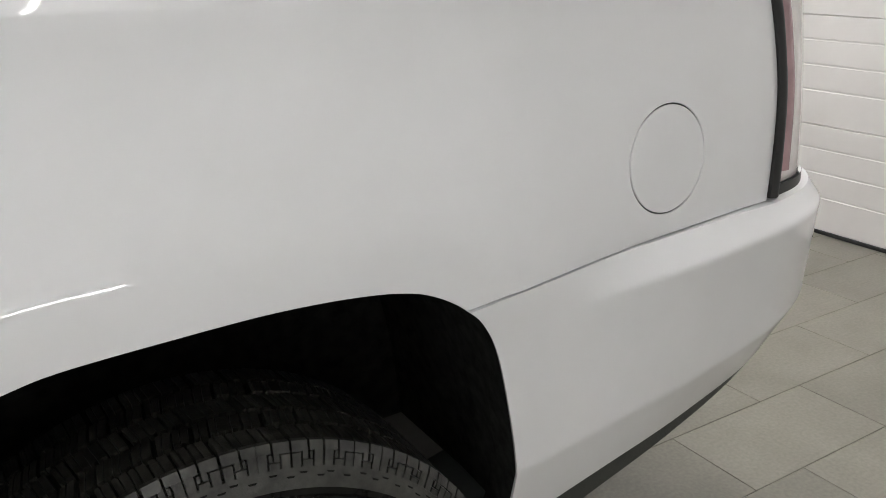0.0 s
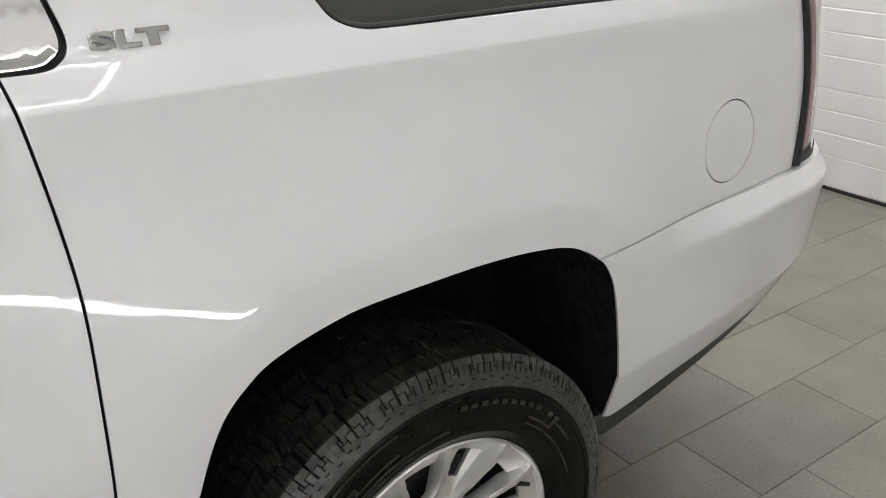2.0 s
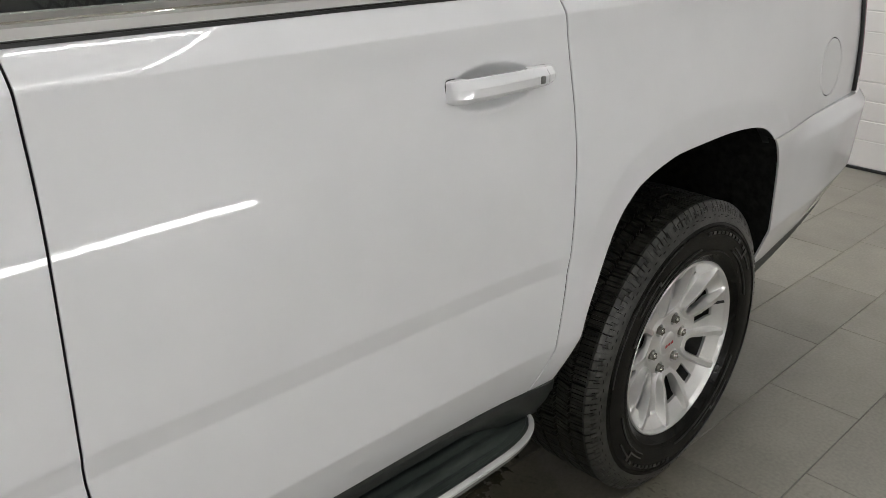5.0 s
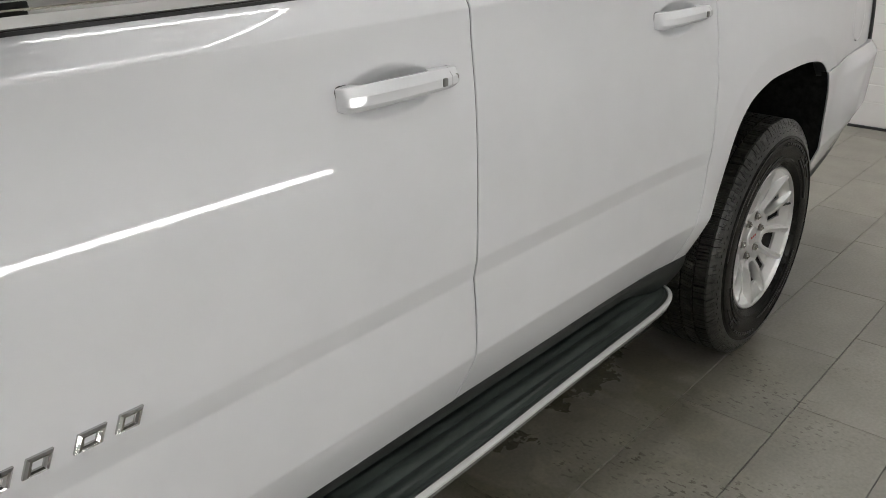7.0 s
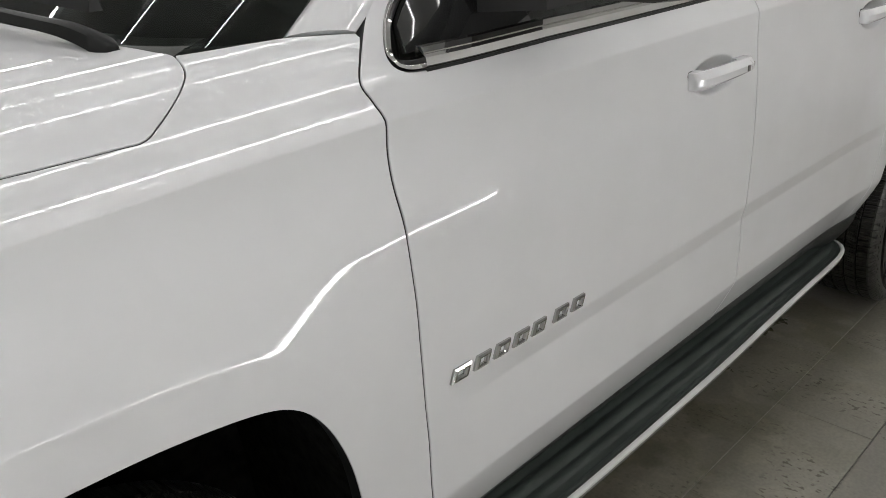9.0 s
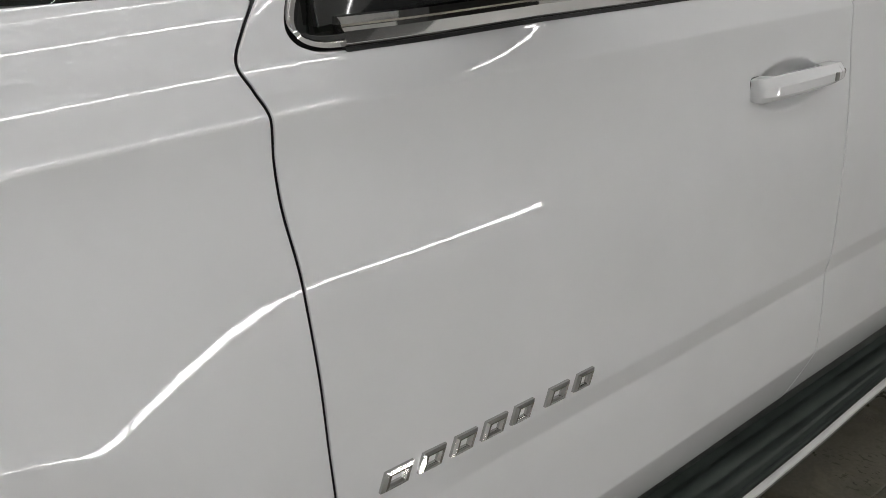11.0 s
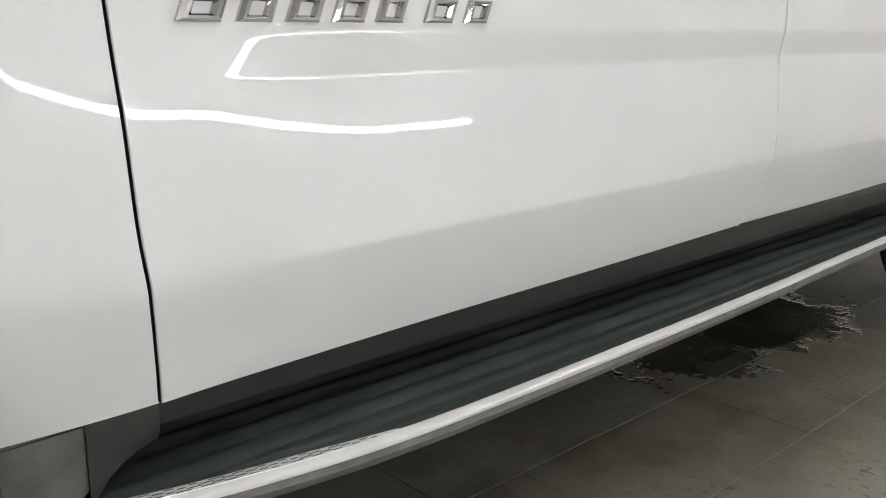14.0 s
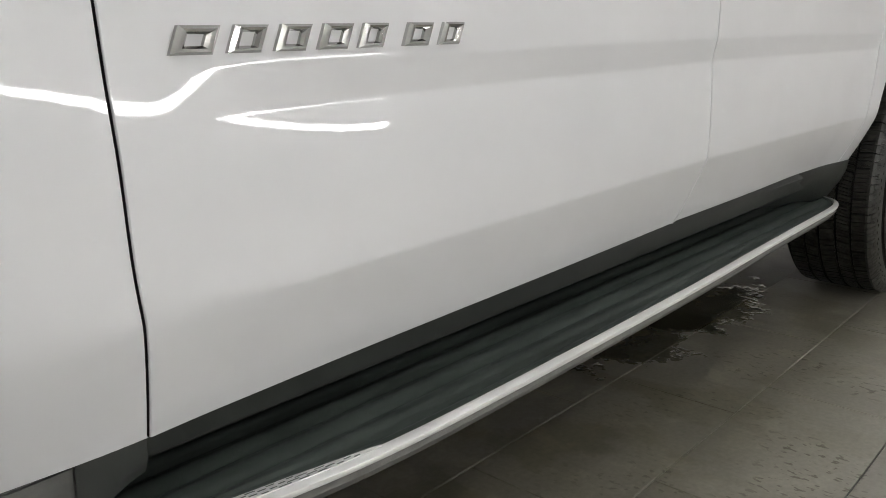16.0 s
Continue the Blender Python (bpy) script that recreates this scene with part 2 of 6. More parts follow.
def spline(pts, n=12):
    """Catmull-Rom through points of any dimension."""
    P = np.array(pts, float)
    out = []
    for i in range(len(P) - 1):
        p0, p1, p2, p3 = P[max(i - 1, 0)], P[i], P[i + 1], P[min(i + 2, len(P) - 1)]
        for k in range(n):
            t = k / n
            out.append(0.5 * (2 * p1 + (p2 - p0) * t + (2 * p0 - 5 * p1 + 4 * p2 - p3) * t * t + (3 * p1 - p0 - 3 * p2 + p3) * t ** 3))
    out.append(P[-1])
    return np.array(out)


def resample(pts, step):
    P = np.array(pts, float)
    d = np.r_[0, np.cumsum(np.linalg.norm(np.diff(P, axis=0), axis=1))]
    n = max(2, int(math.ceil(d[-1] / step)) + 1)
    s = np.linspace(0, d[-1], n)
    return np.stack([np.interp(s, d, P[:, k]) for k in range(P.shape[1])], 1)


def loft(name, rings, mat, parent, label="", closed=False, caps=False, smooth=40):
    """Sections with equal numbers of points, joined in order."""
    bm = bmesh.new()
    rows = [[bm.verts.new(tuple(map(float, p))) for p in r] for r in rings]
    n = len(rows[0])
    for a, b in zip(rows, rows[1:]):
        for i in range(n if closed else n - 1):
            j = (i + 1) % n
            bm.faces.new((a[i], a[j], b[j], b[i]))
    if caps:
        bm.faces.new(rows[0])
        bm.faces.new(rows[-1])
    return part(name, bm, mat, parent, label, smooth)


def sweep(name, path, section, mat, parent, label="", smooth=40, caps=True):
    """A section of (across, up) offsets carried along a path; across is to the path's right, level."""
    P = np.array(path, float)
    rings = []
    for i in range(len(P)):
        t = P[min(i + 1, len(P) - 1)] - P[max(i - 1, 0)]
        t = t / np.linalg.norm(t)
        side = np.cross(t, (0, 0, 1.0))
        side /= np.linalg.norm(side)
        up = np.cross(side, t)
        rings.append([P[i] + side * a + up * b for a, b in section])
    return loft(name, rings, mat, parent, label, closed=True, caps=caps, smooth=smooth)


def smoothstep(a, b, x):
    t = np.clip((np.asarray(x, float) - a) / (b - a), 0, 1)
    return t * t * (3 - 2 * t)


# ---- the vehicle's side: seam lines as (x, z), x runs to the rear, y into the vehicle ----
FRONT_GAP = spline([(0.650, 1.437), (0.600, 1.394), (0.562, 1.361), (0.539, 1.332), (0.545, 1.306), (0.5525, 1.280), (0.549, 1.236), (0.547, 1.185), (0.551, 1.121), (0.555, 1.01),
                    (0.556, 0.92), (0.560, 0.822), (0.565, 0.75), (0.570, 0.66), (0.577, 0.602), (0.587, 0.54), (0.600, 0.466)])
MID_GAP = spline([(1.700, 1.40), (1.706, 1.355), (1.711, 1.30), (1.713, 1.18), (1.707, 1.0), (1.703, 0.84), (1.704, 0.795), (1.710, 0.70), (1.713, 0.62), (1.709, 0.56), (1.706, 0.486)])
REAR_GAP = spline([(2.676, 1.40), (2.684, 1.37), (2.697, 1.312), (2.712, 1.20), (2.720, 1.08), (2.716, 0.945), (2.709, 0.775), (2.698, 0.62), (2.688, 0.54), (2.676, 0.486)])
REAR_ARCH = spline([(2.762, 0.486), (2.779, 0.58), (2.797, 0.690), (2.853, 0.850), (2.910, 0.918), (2.965, 0.947), (3.04, 0.968), (3.10, 0.977), (3.24, 0.983), (3.32, 0.984), (3.40, 0.980),
                    (3.47, 0.971), (3.520, 0.956), (3.569, 0.926), (3.600, 0.890), (3.625, 0.830), (3.656, 0.693), (3.669, 0.60), (3.674, 0.525)])
FRONT_ARCH = spline([(-0.47, 0.50), (-0.455, 0.62), (-0.43, 0.74), (-0.38, 0.86), (-0.30, 0.928), (-0.20, 0.962), (-0.10, 0.972), (0.02, 0.975), (0.133, 0.972), (0.250, 0.958),
                     (0.312, 0.935), (0.356, 0.888), (0.391, 0.813), (0.415, 0.72), (0.431, 0.615), (0.439, 0.555), (0.449, 0.461)])
BUMPER_SEAM = spline([(3.574, 0.922), (3.643, 0.928), (3.75, 0.934), (3.866, 0.940), (3.99, 0.944), (4.147, 0.945), (4.254, 0.941)])
TAIL_EDGE = spline([(4.254, 0.941), (4.259, 0.98), (4.263, 1.02), (4.272, 1.132), (4.262, 1.215), (4.243, 1.281), (4.207, 1.345), (4.17, 1.39)])
QUARTER_WINDOW = spline([(2.985, 1.62), (3.035, 1.52), (3.073, 1.441), (3.093, 1.403), (3.113, 1.378), (3.150, 1.363), (3.22, 1.3605), (3.50, 1.362), (3.84, 1.361), (4.10, 1.362), (4.17, 1.363)])
HOOD_SEAM = spline([(-0.80, 1.219), (-0.40, 1.287), (-0.02, 1.311), (0.10, 1.315), (0.180, 1.3172), (0.214, 1.3190), (0.241, 1.332), (0.271, 1.349), (0.295, 1.364), (0.311, 1.376), (0.321, 1.390)])

# plan line of the rear end
PLAN_X = [-0.9, -0.75, -0.55, -0.3, 0.0, 0.6, 3.6, 3.8, 4.0, 4.2, 4.3, 4.4, 4.5]
PLAN_Y = [0.22, 0.13, 0.060, 0.024, 0.012, 0.004, 0.0, 0.004, 0.017, 0.042, 0.062, 0.100, 0.165]

ZT = np.linspace(0.2, 1.9, 1701)


def slope_table(knots, sigma):
    """Inset over height from a list of (height, lean), softened over sigma and zero at 0.90 m."""
    k = sorted(knots)
    lean = np.interp(ZT, [a for a, b in k], [b for a, b in k])
    r = int(4 * sigma / 0.001)
    g = np.exp(-0.5 * (np.arange(-r, r + 1) * 0.001 / sigma) ** 2)
    y = np.cumsum(np.convolve(np.r_[np.full(r, lean[0]), lean, np.full(r, lean[-1])], g / g.sum(), "valid")) * 0.001
    return y - np.interp(0.90, ZT, y)


# lean of the side against height; above the waist all panels share it
UPPER = [(1.025, 0.0754), (1.075, 0.0914), (1.12, 0.1142), (1.16, 0.1284), (1.21, 0.113), (1.24, 0.105), (1.9, 0.105)]

# the shoulder crease: its height along the car, and the tilt of the skin above it
CREASE_X = [-0.9, -0.04, 0.20, 0.43, 0.55, 0.92, 1.40, 2.20, 2.70, 4.2]
CREASE_Z = [1.197, 1.2495, 1.260, 1.2735, 1.281, 1.291, 1.2975, 1.308, 1.313, 1.327]
ARC = np.arange(0.0, 1.6, 0.0005)
XT = np.arange(-1.4, 5.2, 0.005)


def smooth_line(xs, ys, sigma):
    d = (XT[1] - XT[0])
    y = np.interp(XT, xs, ys)
    y[XT < xs[0]] = ys[0] + (XT[XT < xs[0]] - xs[0]) * (ys[1] - ys[0]) / (xs[1] - xs[0])
    r = int(4 * sigma / d)
    g = np.exp(-0.5 * (np.arange(-r, r + 1) * d / sigma) ** 2)
    return np.convolve(np.r_[y[0] + np.arange(-r, 0) * (y[1] - y[0]), y, np.full(r, y[-1])], g / g.sum(), "valid")


CREASE = smooth_line(CREASE_X, CREASE_Z, 0.12)
PLAN = smooth_line(PLAN_X, PLAN_Y, 0.06) + smooth_line([0.0, 0.3, 0.5, 0.75, 1.7, 2.4, 2.7, 3.0, 3.3, 3.6, 4.0, 4.3], [0.0114, 0.0097, 0.0056, -0.0014, 0.0025, 0.0064, 0.0044, 0.0040, 0.0036, 0.0072, 0.0013, 0.0028], 0.08)


def tilt_curve(knots):
    th = np.radians(np.interp(ARC, [a for a, b in knots], [b for a, b in knots]))
    y = np.r_[0, np.cumsum(np.sin(th))[:-1]] * 0.0005
    z = np.r_[0, np.cumsum(np.cos(th))[:-1]] * 0.0005
    return y, z


WING_TILT = [(0, 20), (0.0012, 27.5), (0.010, 29.3), (0.0245, 30.5), (0.036, 32.2), (0.0615, 38.8), (0.10, 47), (0.128, 54), (0.155, 65), (0.175, 73), (0.21, 78), (0.30, 84), (0.50, 87), (1.0, 90)]
DOOR_TILT = [(0, 22), (0.002, 24.5), (0.0075, 27), (0.023, 31), (0.048, 36), (0.066, 37), (0.072, 20), (1.6, 20)]
WING_ARC = tilt_curve(WING_TILT)
WING_CAP = tilt_curve([(a, min(b, 54)) for a, b in WING_TILT])
DOOR_ARC = tilt_curve(DOOR_TILT)
WT = np.arange(-0.4, 0.6, 0.0005)


def above_crease(arc, sigma):
    """Extra inset above the crease as a table over height, less the slope that goes on from below."""
    y = np.where(WT > 0, np.interp(WT, arc[1], arc[0]) - 0.105 * WT, 0.0)
    r = int(4 * sigma / 0.0005)
    g = np.exp(-0.5 * (np.arange(-r, r + 1) * 0.0005 / sigma) ** 2)
    return np.convolve(np.r_[np.zeros(r), y, np.full(r, y[-1])], g / g.sum(), "valid")


K_WING, K_DOOR, K_SOFT = above_crease(WING_CAP, 0.0010), above_crease(DOOR_ARC, 0.0010), above_crease(DOOR_ARC, 0.013)
# doors: crisp fold above the sill, a pressed step, then the gently hollow side
DOOR_TAB = slope_table([(0.2, -1.0), (0.40, -0.62), (0.47, -0.50), (0.603, -0.36), (0.6085, -0.06), (0.65, -0.004), (0.693, -0.0012), (0.72, 0.0228), (0.755, 0.0446), (0.772, 0.058), (0.7785, 0.0645), (0.7815, 0.045), (0.785, -0.2),
                        (0.821, -0.2), (0.826, -0.02), (0.830, 0.002), (0.843, 0.015), (0.875, 0.0184), (0.92, 0.0247), (0.97, 0.050)] + UPPER, 0.002)
SOFT_TAB = slope_table([(0.2, -1.0), (0.40, -0.64), (0.47, -0.51), (0.596, -0.37), (0.612, -0.09), (0.65, -0.0448), (0.70, -0.0253), (0.74, 0.0004), (0.78, 0.0170), (0.82, 0.0081), (0.86, 0.0055), (0.90, 0.0120),
                        (0.95, 0.0190), (1.0, 0.0546)] + UPPER, 0.006)
QUARTER_TAB = slope_table([(0.2, -0.7), (0.4, -0.5), (0.6, -0.1), (0.72, -0.03), (0.842, 0.0), (0.875, 0.01), (0.92, 0.03), (0.97, 0.05)] + UPPER, 0.012)


def rise(x):
    """The doors' folds climb slightly to the rear."""
    return 0.0125 * (np.clip(x, 0.6, 1.75) - 0.85)


def dist_to(poly, x, z):
    P = np.asarray(poly)
    a, b = P[:-1], P[1:]
    ab = b - a
    L = (ab ** 2).sum(1)
    q = np.stack([np.ravel(x), np.ravel(z)], 1)
    best = np.full(len(q), 9.0)
    for i in range(len(a)):
        t = np.clip(((q - a[i]) @ ab[i]) / L[i], 0, 1)
        d = np.linalg.norm(q - a[i] - t[:, None] * ab[i], axis=1)
        best = np.minimum(best, d)
    return best.reshape(np.shape(x))


HANDLES = ((1.500, 1.196), (2.492, 1.211))
ARCH_R = REAR_ARCH
ARCH_F = FRONT_ARCH


DT = np.arange(-0.08, 0.5, 0.001)


def flare_table(edge, crest, width, sigma, c):
    """Inset against the distance from the arch: from the edge out to the crest, then fading over the width."""
    inner = -edge - (crest - edge) * DT / c
    outer = -crest * (1 - np.clip((DT - c) / width, 0, 1)) ** 2
    y = np.where(DT < c, inner, outer)
    g = np.exp(-0.5 * (np.arange(-40, 41) * 0.001 / sigma) ** 2)
    return np.convolve(np.r_[y[0] + np.arange(-40, 0) * (y[1] - y[0]), y, np.zeros(40)], g / g.sum(), "valid")


REAR_CREST, FRONT_CREST = 0.080, 0.075
FLARE_REAR, FLARE_FRONT = flare_table(0.0216, 0.0210, 0.295, 0.004, REAR_CREST), flare_table(0.0159, 0.0168, 0.246, 0.003, FRONT_CREST)


def flare(d, strength, table):
    soft = -0.010 * (1 - smoothstep(0.0, 0.24, d))
    return strength * np.interp(d, DT, table) + (1 - strength) * soft


def side(x, z):
    """How far the skin lies inside the widest line, for arrays of x and z."""
    x, z = np.asarray(x, float), np.asarray(z, float)
    wd = smoothstep(0.60, 0.84, x) * (1 - smoothstep(2.62, 2.80, x))
    wq = smoothstep(2.9, 4.0, x)
    k = smoothstep(0.88, 1.06, z)
    zz = z - rise(x) * (1 - k) - 0.0312 * smoothstep(1.3, 1.95, x) * k
    dt, st, qt = (np.interp(zz, ZT, t) for t in (DOOR_TAB, SOFT_TAB, QUARTER_TAB))
    y = wd * dt + (1 - wd) * st
    y = (1 - wq) * y + wq * qt
    y = y + np.interp(x, XT, PLAN)
    # above the shoulder crease; on the front wing it rolls over towards the bonnet
    w = z - np.interp(x, XT, CREASE)
    roll = 1 - smoothstep(0.56, 0.80, x)
    sq = smoothstep(3.1, 4.1, x)
    kw, kd, ks = (np.interp(w, WT, t) for t in (K_WING, K_DOOR, K_SOFT))
    y = y + roll * kw + (1 - roll) * ((1 - sq) * kd + sq * ks)
    # slightly hollow just below the crease
    y = y - (0.0012 + 0.0014 * smoothstep(0.80, 1.15, x)) * smoothstep(-0.060, -0.002, w)
    # the wing leans in over its arch, and bellies out beside it
    y = y + 0.0064 * (1 - smoothstep(0.10, 0.62, x)) * smoothstep(0.98, 1.25, z)
    y = y + 0.0186 * (1 - smoothstep(0.40, 1.05, x)) * smoothstep(1.107, 1.255, z)
    y = y + 0.0124 * (1 - smoothstep(0.42, 0.60, x)) * (1 - smoothstep(0.529, 0.829, z))
    # scoops behind the pull handles
    for hx, hz in HANDLES:
        r2 = ((x - hx) / 0.110) ** 2 + ((z - hz + 0.005) / 0.043) ** 2
        y = y + 0.028 * np.clip(1 - r2, 0, 1) ** 1.4
    dr, df = dist_to(ARCH_R, x, z), dist_to(ARCH_F, x, z)
    y = y + np.where(np.abs(x - 3.25) < 1.2, flare(dr, smoothstep(0.62, 0.96, z), FLARE_REAR), 0)
    y = y + np.where(np.abs(x) < 1.0, flare(df, smoothstep(0.62, 0.96, z), FLARE_FRONT), 0)
    return y


def crown(x, v):
    """The wing and bonnet surface: v is the height up to the crease, then the way along the section. Gives y and z."""
    x, v = np.asarray(x, float), np.asarray(v, float)
    zc = np.interp(x, XT, CREASE)
    w = np.maximum(v - zc, 0.0)
    # past the rounded crease the section follows its tilt
    zj = np.interp(0.012, ARC, WING_ARC[1])
    yc = side(x, zc + zj)
    y = np.where(w < 0.012, side(x, np.where(w < 0.012, zc + np.interp(w, ARC, WING_ARC[1]), zc)), yc + np.interp(w, ARC, WING_ARC[0]) - np.interp(0.012, ARC, WING_ARC[0]))
    y = np.where(v < zc, side(x, v), y)
    z = np.where(v < zc, v, zc + np.interp(w, ARC, WING_ARC[1]))
    return y, z


def along(x, z):
    """The way v along the section at which the crown reaches height z."""
    zc = np.interp(x, XT, CREASE)
    return np.where(z < zc, z, zc + np.interp(z - zc, WING_ARC[1], ARC))


def side_normals(x, z, fn):
    e = 0.0012
    gx = (fn(x + e, z) - fn(x - e, z)) / (2 * e)
    gz = (fn(x, z + e) - fn(x, z - e)) / (2 * e)
    n = np.stack([gx, -np.ones_like(gx), gz], 1)
    return n / np.linalg.norm(n, axis=1)[:, None]


def crown_normals(x, v):
    e = 0.0012
    y0, z0 = crown(x - e, v)
    y1, z1 = crown(x + e, v)
    y2, z2 = crown(x, v - e)
    y3, z3 = crown(x, v + e)
    tx = np.stack([np.full_like(y0, 2 * e), y1 - y0, z1 - z0], 1)
    tv = np.stack([np.zeros_like(y0), y3 - y2, z3 - z2], 1)
    n = np.cross(tx, tv)
    return n / np.linalg.norm(n, axis=1)[:, None]


def inside(poly, q):
    P = np.asarray(poly)
    a, b = P, np.roll(P, -1, axis=0)
    r = np.zeros(len(q), bool)
    for (x0, y0), (x1, y1) in zip(a, b):
        hit = ((y0 > q[:, 1]) != (y1 > q[:, 1])) & (q[:, 0] < (x1 - x0) * (q[:, 1] - y0) / (y1 - y0 + 1e-12) + x0)
        r ^= hit
    return r


def outline_offset(P, d):
    """Moves a closed counter-clockwise outline inwards by d."""
    t = np.roll(P, -1, axis=0) - np.roll(P, 1, axis=0)
    t /= np.linalg.norm(t, axis=1)[:, None] + 1e-12
    return P + np.stack([-t[:, 1], t[:, 0]], 1) * d


def ccw(P):
    s = np.sum(P[:, 0] * np.roll(P[:, 1], -1) - np.roll(P[:, 0], -1) * P[:, 1])
    return P if s > 0 else P[::-1]


def closed_resample(pts, step):
    P = np.array(pts, float)
    keep = [0]
    for i in range(1, len(P)):
        if np.linalg.norm(P[i] - P[keep[-1]]) > 1e-4:
            keep.append(i)
    P = P[keep]
    if np.linalg.norm(P[0] - P[-1]) < 1e-4:
        P = P[:-1]
    out = []
    for i in range(len(P)):
        a, b = P[i], P[(i + 1) % len(P)]
        n = max(1, int(np.linalg.norm(b - a) / step))
        for k in range(n):
            out.append(a + (b - a) * k / n)
    return np.array(out)


def skin(name, outline, mat, parent, label="", fn=side, gap=0.0030, dx=0.025, dz=0.006, lip=0.03, holes=(), rolled=False):
    """A curved sheet over an outline in (x, z), with rolled edges."""
    P = outline_offset(ccw(closed_resample(outline, 0.014)), gap)
    H = [outline_offset(ccw(closed_resample(h, 0.014)), -gap)[::-1] for h in holes]
    lo, hi = P.min(0), P.max(0)
    gx = np.arange(lo[0], hi[0], dx)
    gz = np.arange(math.floor(lo[1] / dz) * dz, hi[1], dz)
    G = np.array([(x + (dx / 2 if k % 2 else 0), z) for k, z in enumerate(gz) for x in gx])
    if dz < 0.01 and hi[1] > 1.3:
        # rows follow the shoulder crease, and lie finer along it
        G[:, 1] += (np.interp(G[:, 0], XT, CREASE) - 1.29) * smoothstep(1.0, 1.2, G[:, 1])
        G = G[np.abs(G[:, 1] - np.interp(G[:, 0], XT, CREASE)) > 0.011]
        G = G[np.abs(G[:, 1] - np.interp(G[:, 0], XT, CREASE) - 0.021) > 0.011]
        G = np.vstack([G] + [np.stack([gx + (k % 2) * dx / 2, np.interp(gx + (k % 2) * dx / 2, XT, CREASE) + w], 1) for k, w in enumerate((-0.009, -0.005, -0.0025, -0.0012, 0.0, 0.0012, 0.0025, 0.004, 0.006, 0.009, 0.013, 0.017, 0.021, 0.025, 0.029))])
    if dz < 0.01:
        # finer rows along the door folds and round the arch crests
        if fn is side and lo[0] > 0.5 and hi[0] < 2.8:
            for z0 in (0.6058, 0.782, 0.8235):
                G = G[np.abs(G[:, 1] - rise(G[:, 0]) - z0) > 0.0065]
            fx = np.arange(lo[0], hi[0], dx / 3)
            G = np.vstack([G] + [np.stack([fx + (k % 2) * dx / 6, rise(fx + (k % 2) * dx / 6) + z0 + w], 1) for z0 in (0.6058, 0.782, 0.8235) for k, w in enumerate((-0.006, -0.0045, -0.003, -0.0015, 0.0, 0.0015, 0.003, 0.0045, 0.006))])
        # and closer still round the scoops behind the handles
        for hx, hz in HANDLES:
            if fn is side and lo[0] < hx - 0.12 and hi[0] > hx + 0.05:
                G = G[((G[:, 0] - hx) / 0.128) ** 2 + ((G[:, 1] - hz + 0.005) / 0.054) ** 2 > 1]
                a, b = np.meshgrid(np.arange(-0.124, 0.125, 0.0065), np.arange(-0.050, 0.051, 0.004))
                a = a + 0.00325 * (np.arange(a.shape[0]) % 2)[:, None]
                ok = (a / 0.124) ** 2 + (b / 0.050) ** 2 < 1
                G = np.vstack([G, np.stack([hx + a[ok], hz - 0.005 + b[ok]], 1)])
        for arch, crest in ((ARCH_R, REAR_CREST), (ARCH_F, FRONT_CREST)):
            A = resample(arch, 0.012)
            if hi[0] < A[:, 0].min() - 0.1 or lo[0] > A[:, 0].max() + 0.1 or hi[1] < 0.8:
                continue
            t = np.gradient(A, axis=0)
            nrm = np.stack([-t[:, 1], t[:, 0]], 1) / np.linalg.norm(t, axis=1)[:, None]
            G = G[np.abs(dist_to(arch, G[:, 0], G[:, 1]) - crest) > 0.012]
            G = np.vstack([G] + [(A + nrm * (crest + w))[k % 2::2] for k, w in enumerate((-0.011, -0.007, -0.004, -0.002, 0.0, 0.002, 0.004, 0.007, 0.011))])
    ok = inside(P, G)
    G = G[ok]
    ok = dist_to(np.vstack([P, P[:1]]), G[:, 0], G[:, 1]) > 0.008
    for h in H:
        ok &= ~inside(h, G) & (dist_to(np.vstack([h, h[:1]]), G[:, 0], G[:, 1]) > 0.008)
    G = G[ok]
    pts = [Vector(p) for p in P]
    edges = [(i, (i + 1) % len(P)) for i in range(len(P))]
    base = len(P)
    for h in H:
        pts += [Vector(p) for p in h]
        edges += [(base + i, base + (i + 1) % len(h)) for i in range(len(h))]
        base += len(h)
    pts += [Vector(p) for p in G]
    v2, _, f2, _, _, _ = delaunay_2d_cdt(pts, edges, [], 2 if H else 1, 1e-5)
    V = np.array([tuple(v) for v in v2])
    if H:
        cent = np.array([V[list(f)].mean(0) for f in f2])
        good = inside(P, cent)
        for h in H:
            good &= ~inside(h, cent)
        f2 = [f for f, g in zip(f2, good) if g]
    if rolled:
        y, zz = crown(V[:, 0], V[:, 1])
        N = crown_normals(V[:, 0], V[:, 1])
        verts = [(a, c, d) for (a, b), c, d in zip(V, y, zz)]
    else:
        y = fn(V[:, 0], V[:, 1])
        N = side_normals(V[:, 0], V[:, 1], fn)
        verts = [(a, c, b) for (a, b), c in zip(V, y)]
    norms = [tuple(n) for n in N]
    faces = []
    for f in f2:
        a, b, c = (Vector(verts[i]) for i in f[:3])
        m = (b - a).cross(c - a)
        faces.append(tuple(f) if m.y - m.z * rolled < 0 else tuple(reversed(f)))
